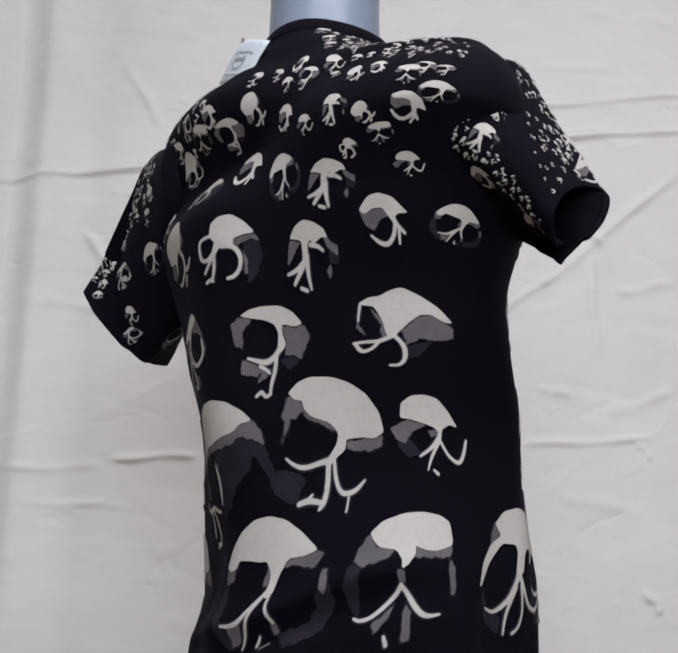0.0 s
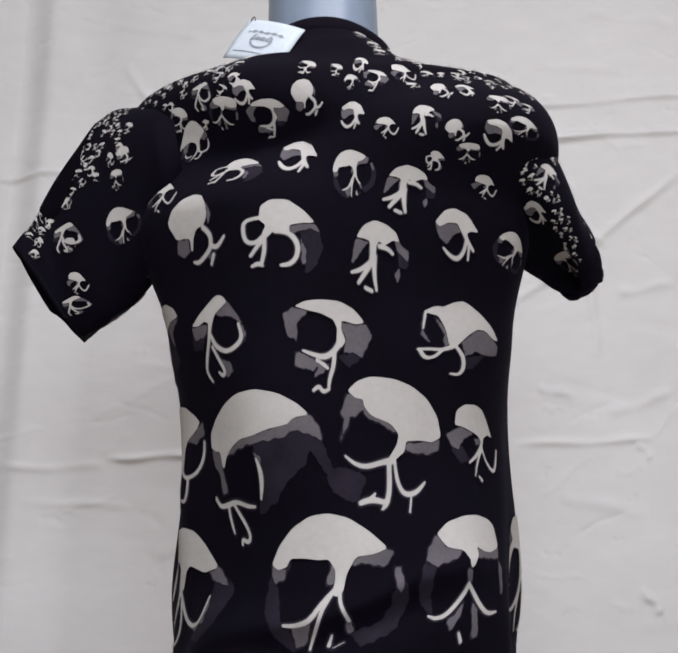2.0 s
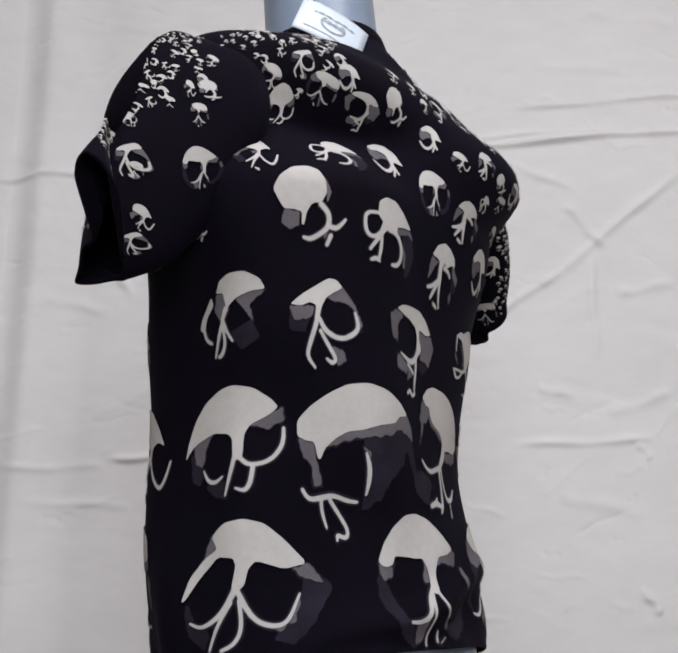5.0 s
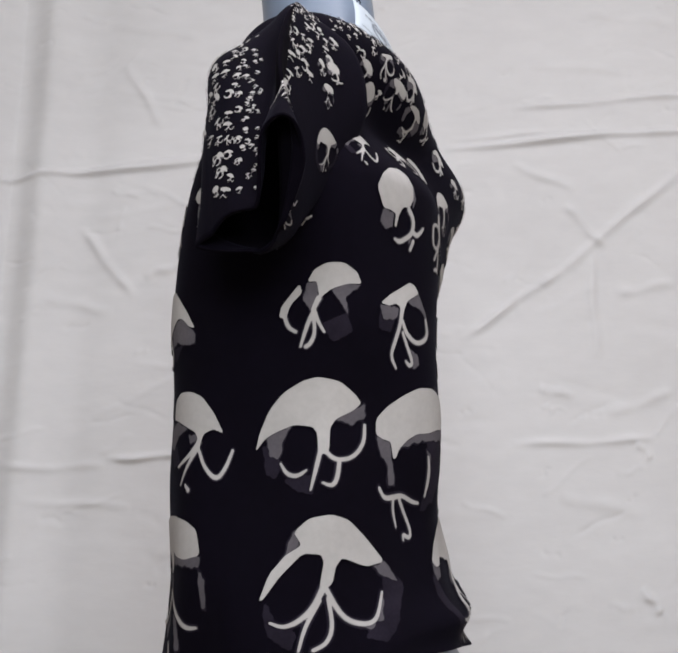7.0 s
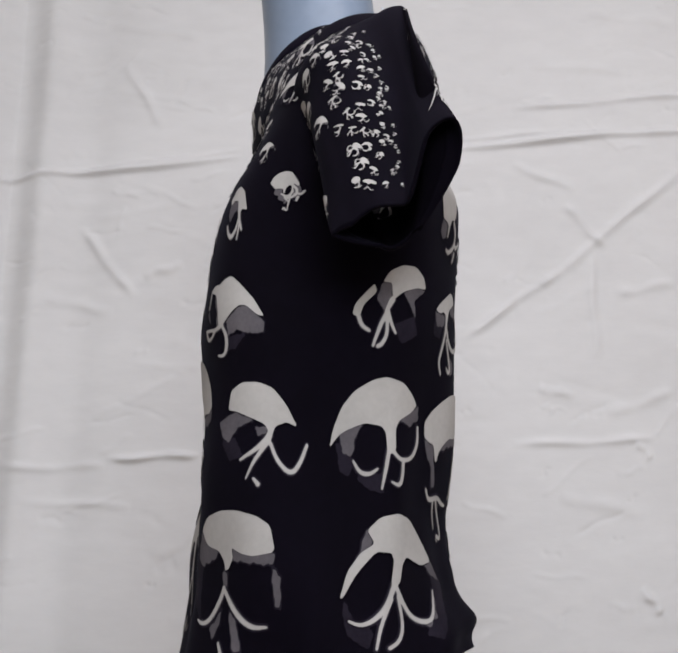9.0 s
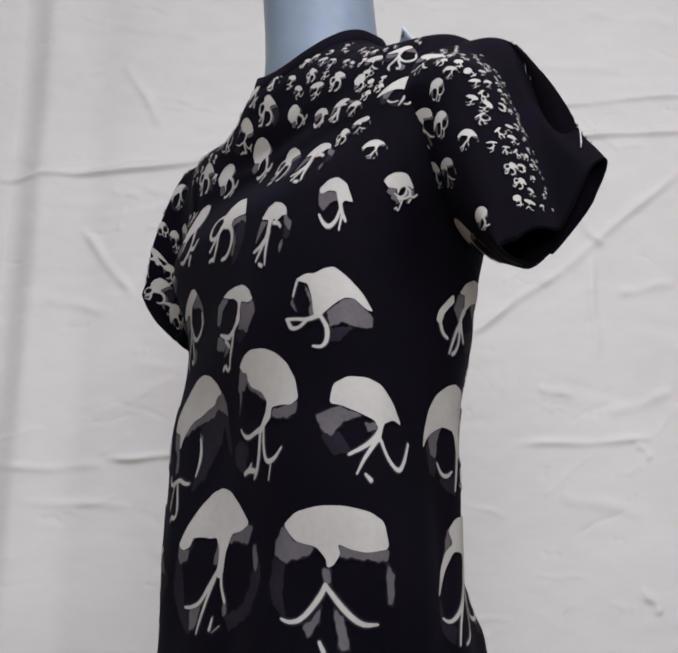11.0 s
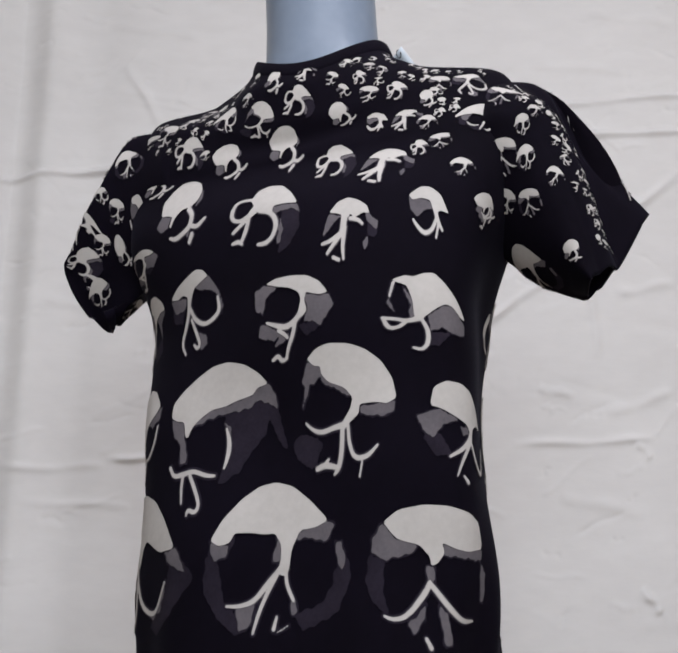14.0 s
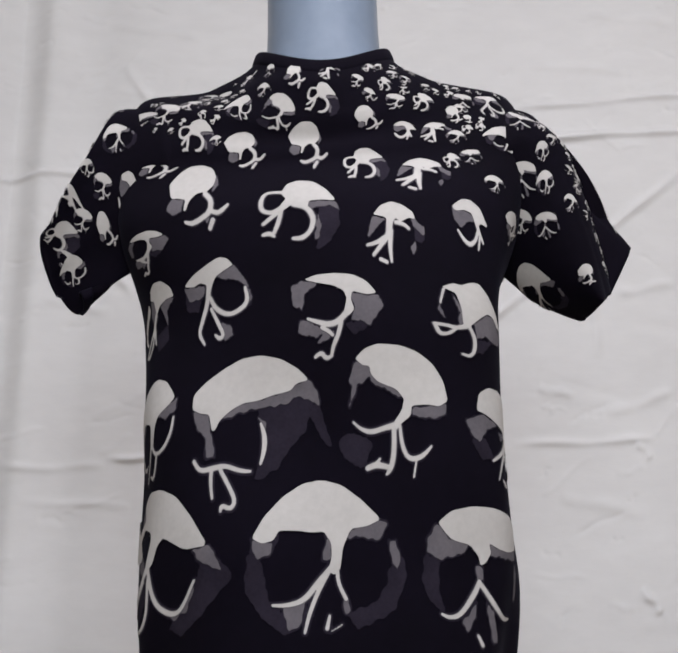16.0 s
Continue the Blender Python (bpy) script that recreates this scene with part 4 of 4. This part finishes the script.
# the skulls: which piece of cloth (body, left or right sleeve), degrees round it, how far up the body or along the sleeve, width, height, design (a number: any of them), lean
FRONT_LARGE = [
    ("B", 33.4, 0.032, 0.1198, 0.1344, "A", 7),
    ("B", 85.8, 0.032, 0.1174, 0.1338, "B", 0),
    ("B", 135.6, 0.013, 0.1007, 0.1209, "C", 0),
    ("B", 65.8, 0.144, 0.1178, 0.1482, "E", 0),
    ("B", 109.8, 0.158, 0.0888, 0.1247, "F", 0),
    ("B", 148.4, 0.137, 0.0735, 0.0918, "G", 0),
    ("B", 55.5, 0.281, 0.0678, 0.0863, "I", 0),
    ("B", 92.8, 0.253, 0.0677, 0.0847, "J", 0),
    ("B", 132.1, 0.247, 0.0837, 0.0728, "K", 0),
    ("B", 53.2, 0.413, 0.0682, 0.0900, "L", 0),
    ("B", 82.2, 0.384, 0.0758, 0.0703, "M", 0),
    ("B", 107.1, 0.344, 0.0470, 0.0671, "N", 0),
    ("B", 129.1, 0.354, 0.0355, 0.0546, "O", 0),
    ("B", 28.0, 0.155, 0.0620, 0.1019, "D", 0),
    ("B", 27.0, 0.272, 0.0500, 0.0762, "H", 0),
]
BACK_LARGE = [
    ("B", 201.1, 0.011, 0.1241, 0.1152, "A", 0),
    ("B", 269.8, 0.013, 0.1029, 0.1238, "B", -0),
    ("B", 314.3, 0.014, 0.0850, 0.1181, "C", -7),
    ("B", 195.3, 0.139, 0.1020, 0.1019, "D", 0),
    ("B", 244.7, 0.118, 0.1167, 0.1458, "E", 0),
    ("B", 292.6, 0.136, 0.0949, 0.1298, "F", -1),
    ("B", 326.6, 0.141, 0.0576, 0.0752, "G", -8),
    ("B", 196.7, 0.256, 0.0779, 0.0762, "H", 0),
    ("B", 231.8, 0.245, 0.0648, 0.0837, "I", -0),
    ("B", 273.4, 0.231, 0.0669, 0.0905, "J", -5),
    ("B", 316.4, 0.241, 0.0963, 0.0714, "K", -9),
    ("B", 227.6, 0.360, 0.0660, 0.0789, "L", -7),
    ("B", 257.7, 0.345, 0.0724, 0.0680, "M", -10),
    ("B", 287.3, 0.320, 0.0474, 0.0694, "N", -2),
    ("B", 311.2, 0.343, 0.0415, 0.0531, "O", -17),
    ("B", 3.7, 0.018, 0.0993, 0.1152, "A", 0),
]
FRONT_MIDDLE = [
    ("B", 35.3, 0.471, 0.0468, 0.0368, 0.20, 0),
    ("B", 51.8, 0.525, 0.0365, 0.0358, 0.20, 0),
    ("B", 65.9, 0.498, 0.0415, 0.0444, 0.20, -5),
    ("B", 84.8, 0.512, 0.0423, 0.0442, -0.20, 5),
    ("B", 101.5, 0.456, 0.0403, 0.0517, 0.00, -10),
    ("B", 115.5, 0.428, 0.0467, 0.0512, 0.10, 0),
    ("B", 75.2, 0.587, 0.0349, 0.0417, -0.16, 3),
    ("B", 59.5, 0.594, 0.0291, 0.0334, -0.22, 5),
    ("B", 89.4, 0.616, 0.0300, 0.0348, -0.02, 4),
    ("B", 103.2, 0.563, 0.0271, 0.0292, -0.26, -14),
    ("B", 112.8, 0.520, 0.0230, 0.0225, 0.25, 1),
    ("B", 120.2, 0.507, 0.0279, 0.0257, -0.14, -7),
    ("B", 142.0, 0.488, 0.0453, 0.0333, -0.18, 8),
    ("L", 70.5, 0.054, 0.0280, 0.0336, -0.02, 12),
    ("B", 149.4, 0.365, 0.0313, 0.0272, 0.03, -2),
]
FRONT_SMALL = [
    ("B", 124.7, 0.450, 0.0173, 0.0210, 0.08, -10),
    ("B", 130.0, 0.456, 0.0204, 0.0194, -0.16, -10),
    ("B", 136.6, 0.412, 0.0229, 0.0215, 0.22, 2),
    ("R", 45.0, 0.145, 0.0300, 0.0336, -0.07, -14),
    ("B", 25.1, 0.534, 0.0450, 0.0212, 0.10, -12),
    ("B", 37.9, 0.559, 0.0291, 0.0329, -0.20, 4),
    ("B", 38.7, 0.592, 0.0229, 0.0268, -0.27, 10),
    ("B", 125.9, 0.491, 0.0185, 0.0180, -0.28, 13),
    ("B", 127.1, 0.540, 0.0188, 0.0213, -0.14, 5),
    ("B", 142.5, 0.548, 0.0351, 0.0324, 0.13, 14),
    ("B", 72.3, 0.670, 0.0217, 0.0301, -0.07, 11),
    ("B", 93.8, 0.687, 0.0182, 0.0225, 0.25, -2),
    ("B", 106.7, 0.643, 0.0132, 0.0171, 0.14, 4),
    ("B", 117.1, 0.628, 0.0141, 0.0175, -0.03, -10),
    ("B", 113.6, 0.588, 0.0204, 0.0196, 0.23, -11),
]
FRONT_TINY = [
    ("B", 121.3, 0.578, 0.0206, 0.0214, -0.28, 1),
    ("B", 107.4, 0.609, 0.0146, 0.0156, -0.17, 7),
    ("B", 62.6, 0.630, 0.0148, 0.0174, -0.04, 6),
    ("B", 133.5, 0.564, 0.0203, 0.0225, 0.21, -1),
    ("B", 36.1, 0.660, 0.0134, 0.0192, 0.00, -2),
    ("B", 33.5, 0.631, 0.0196, 0.0201, 0.04, 3),
    ("B", 27.3, 0.623, 0.0196, 0.0212, 0.05, 4),
    ("B", 52.0, 0.675, 0.0111, 0.0225, -0.16, -4),
    ("B", 130.4, 0.550, 0.0128, 0.0129, 0.11, -14),
    ("B", 127.3, 0.628, 0.0103, 0.0159, 0.21, 5),
    ("B", 129.2, 0.606, 0.0090, 0.0131, 0.10, -9),
    ("B", 14.6, 0.602, 0.0160, 0.0180, 0.12, -4),
]
BACK_MIDDLE = [
    ("B", 211.7, 0.417, 0.0392, 0.0407, 0.20, -10),
    ("B", 220.7, 0.491, 0.0332, 0.0421, 0.15, 0),
    ("B", 239.2, 0.516, 0.0290, 0.0345, 0.28, 14),
    ("B", 240.4, 0.430, 0.0530, 0.0431, 0.20, -5),
    ("B", 263.0, 0.437, 0.0406, 0.0440, -0.20, 5),
    ("B", 279.8, 0.408, 0.0356, 0.0490, 0.00, -10),
    ("B", 295.1, 0.387, 0.0434, 0.0465, 0.10, 0),
    ("B", 254.8, 0.502, 0.0333, 0.0431, 0.04, -11),
    ("B", 266.5, 0.519, 0.0298, 0.0400, 0.13, -8),
    ("B", 280.1, 0.483, 0.0263, 0.0292, 0.08, 4),
    ("B", 297.0, 0.461, 0.0253, 0.0314, -0.14, -11),
    ("B", 314.7, 0.449, 0.0336, 0.0271, -0.26, 13),
    ("R", 252.6, 0.092, 0.0272, 0.0299, 0.08, 1),
    ("R", 281.9, 0.413, 0.0248, 0.0284, -0.25, 11),
    ("B", 331.7, 0.336, 0.0455, 0.0377, -0.26, 14),
]
BACK_SMALL = [
    ("B", 248.5, 0.532, 0.0247, 0.0262, -0.21, -5),
    ("B", 289.1, 0.456, 0.0219, 0.0223, -0.04, -1),
    ("B", 304.6, 0.449, 0.0225, 0.0219, 0.22, -13),
    ("B", 320.5, 0.462, 0.0340, 0.0213, 0.06, 10),
    ("R", 282.0, 0.239, 0.0249, 0.0219, -0.27, 8),
    ("B", 314.1, 0.481, 0.0224, 0.0233, 0.05, 3),
    ("B", 301.6, 0.501, 0.0204, 0.0302, 0.23, -6),
    ("B", 307.4, 0.500, 0.0173, 0.0245, 0.00, -13),
    ("B", 294.1, 0.547, 0.0206, 0.0340, -0.11, -12),
    ("B", 286.2, 0.534, 0.0206, 0.0309, -0.24, 3),
    ("B", 301.6, 0.417, 0.0180, 0.0188, -0.28, -8),
    ("B", 309.0, 0.427, 0.0224, 0.0199, 0.28, -5),
    ("B", 317.1, 0.396, 0.0251, 0.0242, 0.07, -10),
    ("B", 232.2, 0.536, 0.0243, 0.0301, 0.11, 13),
    ("B", 220.7, 0.518, 0.0200, 0.0270, -0.10, -3),
]
BACK_TINY = [
    ("B", 282.8, 0.572, 0.0152, 0.0267, 0.28, 14),
    ("B", 279.1, 0.534, 0.0142, 0.0198, 0.22, -2),
    ("B", 275.2, 0.556, 0.0124, 0.0189, -0.02, 2),
    ("B", 266.7, 0.562, 0.0181, 0.0233, -0.07, 13),
    ("B", 212.8, 0.508, 0.0219, 0.0241, 0.06, 3),
    ("L", 274.5, 0.020, 0.0227, 0.0189, -0.24, 11),
    ("R", 301.4, 0.189, 0.0196, 0.0216, 0.00, -1),
    ("B", 318.2, 0.486, 0.0170, 0.0157, 0.08, 8),
    ("B", 322.5, 0.482, 0.0168, 0.0120, -0.16, -5),
    ("L", 262.7, 0.063, 0.0152, 0.0231, -0.04, -6),
    ("R", 303.9, 0.421, 0.0141, 0.0208, 0.01, 3),
    ("R", 250.6, 0.467, 0.0220, 0.0286, -0.10, 11),
    ("L", 291.0, 0.000, 0.0119, 0.0141, -0.05, 4),
    ("L", 278.2, 0.043, 0.0115, 0.0157, -0.11, -2),
    ("L", 274.5, 0.096, 0.0106, 0.0166, 0.07, 6),
]
SLEEVE_LEFT = [
    ("L", 251.6, 0.453, 0.0340, 0.0337, -0.22, 6),
    ("L", 245.9, 0.418, 0.0132, 0.0165, 0.08, 0),
    ("L", 227.9, 0.472, 0.0224, 0.0235, -0.09, -3),
    ("L", 221.7, 0.656, 0.0294, 0.0202, 0.07, -6),
    ("L", 239.2, 0.082, 0.0349, 0.0389, 0.14, -14),
    ("B", 150.6, 0.358, 0.0184, 0.0322, 0.05, 7),
    ("L", 122.1, 0.379, 0.0265, 0.0366, -0.29, -3),
    ("L", 113.9, 0.512, 0.0180, 0.0263, -0.15, 0),
    ("L", 142.8, 0.485, 0.0213, 0.0267, -0.12, 5),
    ("L", 132.6, 0.650, 0.0227, 0.0277, -0.11, -3),
    ("L", 101.6, 0.667, 0.0171, 0.0213, -0.19, 10),
    ("L", 174.0, 0.608, 0.0420, 0.0630, -0.08, 5),
    ("B", 188.5, 0.345, 0.0258, 0.0322, -0.14, 11),
]
SLEEVE_RIGHT = [
    ("L", 126.4, 0.902, 0.0183, 0.0211, -0.07, 10),
    ("L", 97.0, 0.330, 0.0147, 0.0228, 0.19, 4),
    ("R", 27.2, 0.842, 0.0336, 0.0312, 0.11, -10),
    ("R", 68.9, 0.692, 0.0372, 0.0312, -0.11, -7),
    ("R", 78.3, 0.399, 0.0197, 0.0264, 0.09, -6),
    ("R", 99.8, 0.233, 0.0199, 0.0360, -0.16, -9),
    ("R", 12.8, 0.638, 0.0228, 0.0252, 0.11, 6),
    ("R", 72.7, 0.220, 0.0193, 0.0305, 0.12, -11),
    ("R", 105.4, 0.585, 0.0280, 0.0331, 0.06, -4),
    ("R", 93.2, 0.598, 0.0166, 0.0205, 0.10, -7),
    ("R", 91.9, 0.057, 0.0228, 0.0418, -0.04, 13),
    ("B", 35.0, 0.346, 0.0450, 0.0422, 0.28, -12),
    ("R", 257.0, 0.850, 0.0264, 0.0312, -0.10, 6),
    ("R", 1.9, 0.413, 0.0166, 0.0156, -0.17, 4),
    ("R", 7.4, 0.519, 0.0120, 0.0129, -0.03, -7),
]


def prints(parent):
    rng = random.Random(11)
    cloth = {"B": (torso, 1), "L": (lambda u, w: sleeve(-1, u, w), 1), "R": (lambda u, w: sleeve(1, u, w), -1)}
    taken = []

    def lay(piece, u, v, w, h, face, roll=0):
        surface, out = cloth[piece]
        taken.append((surface(np.array([u]), np.array([v]))[0], max(w, h) / 2))
        key = face if face in PATCHES else rng.choice("BCDFGIJLMNO")
        skull_print(parent, surface, out, u, v, w, h, roll, key)

    for rows in (FRONT_LARGE, BACK_LARGE, FRONT_MIDDLE, BACK_MIDDLE, FRONT_SMALL, BACK_SMALL, FRONT_TINY, BACK_TINY, SLEEVE_LEFT, SLEEVE_RIGHT):
        for piece, deg, *rest in rows:
            lay(piece, radians(deg), *rest)

    def scatter(count, piece, pick):
        """Ever smaller skulls towards the plain band along the shoulder line; none on another."""
        surface, _ = cloth[piece]
        for _ in range(count):
            u, v, size = pick()
            p = surface(np.array([u]), np.array([v]))[0]
            near = np.array([q for q, _ in taken]) - p
            if (np.sqrt((near**2).sum(1)) > (np.array([r for _, r in taken]) + size / 2) * 0.92).all():
                lay(piece, u, v, size * rng.uniform(0.85, 1.1), size, rng.uniform(-0.4, 0.4), rng.uniform(-25, 25))

    def shoulder(side, face):
        def pick():
            v = rng.uniform(0.50, 0.675)
            off = rng.uniform(24, 66)
            u = (0 if side > 0 else 180) + off * face * (1 if side > 0 else -1)
            return radians(u), v, 0.0038 + 0.0115 * ((off - 24) / 42) ** 0.8 * rng.uniform(0.7, 1.1)
        return pick

    def arm(face, near, far):
        def pick():
            w, off = rng.uniform(0.02, 0.93), rng.uniform(near, far)
            return radians(off * face), w, 0.0038 + 0.0120 * ((off - near) / 64) ** 0.9 * rng.uniform(0.7, 1.1)
        return pick

    # degrees from the ridge at which the sleeves' small skulls begin and end; the plain strips between lie a little behind the ridge
    ARM_BANDS = {(-1, -1): (42, 92), (-1, 1): (30, 84), (1, -1): (78, 102), (1, 1): (-42, 46)}
    for side, piece in ((-1, "L"), (1, "R")):
        for face in (1, -1):
            scatter(230 if face < 0 else 90, "B", shoulder(side, face))
            scatter(330 if face < 0 else 200, piece, arm(face, *ARM_BANDS[side, face]))


# ---------------------------------------------------------------- the place
room()
backdrop()
stand()
FORM_OB = mannequin()
SHIRT = shirt()
prints(SHIRT)
TAG = swing_tag(Matrix.Translation((-0.062, -0.074, 0.576)) @ Matrix.Rotation(radians(-18), 4, 'Z') @ Matrix.Rotation(radians(72), 4, 'X') @ Matrix.Rotation(radians(-26), 4, 'Z'))


def motions():
    """The form turns on its stand; degrees of turn by the second."""
    turn = [(0.0, -33.4), (0.5, -27.3), (1.0, -20.2), (1.5, -11.6), (2.0, -2.3), (2.5, 7.4), (3.0, 15.9), (3.5, 23.0), (4.0, 29.9),
            (4.2, 33.3), (6.3, 67.9), (6.5, 71.0), (7.0, 78.7), (7.5, 85.2), (8.0, 90.2), (8.5, 95.9), (9.0, 102.0), (9.5, 109.7),
            (10.0, 117.8), (10.2, 121.3), (12.3, 143.3), (12.5, 145.3), (13.0, 149.7), (13.5, 154.8), (14.0, 161.3), (14.5, 167.8), (15.0, 172.7),
            (15.5, 176.6), (16.0, 179.8)]
    for ob in TURNING:
        walk(ob, [(t, pose(0, 0, EYE_Z, 0, 0, a)) for t, a in turn])


motions()
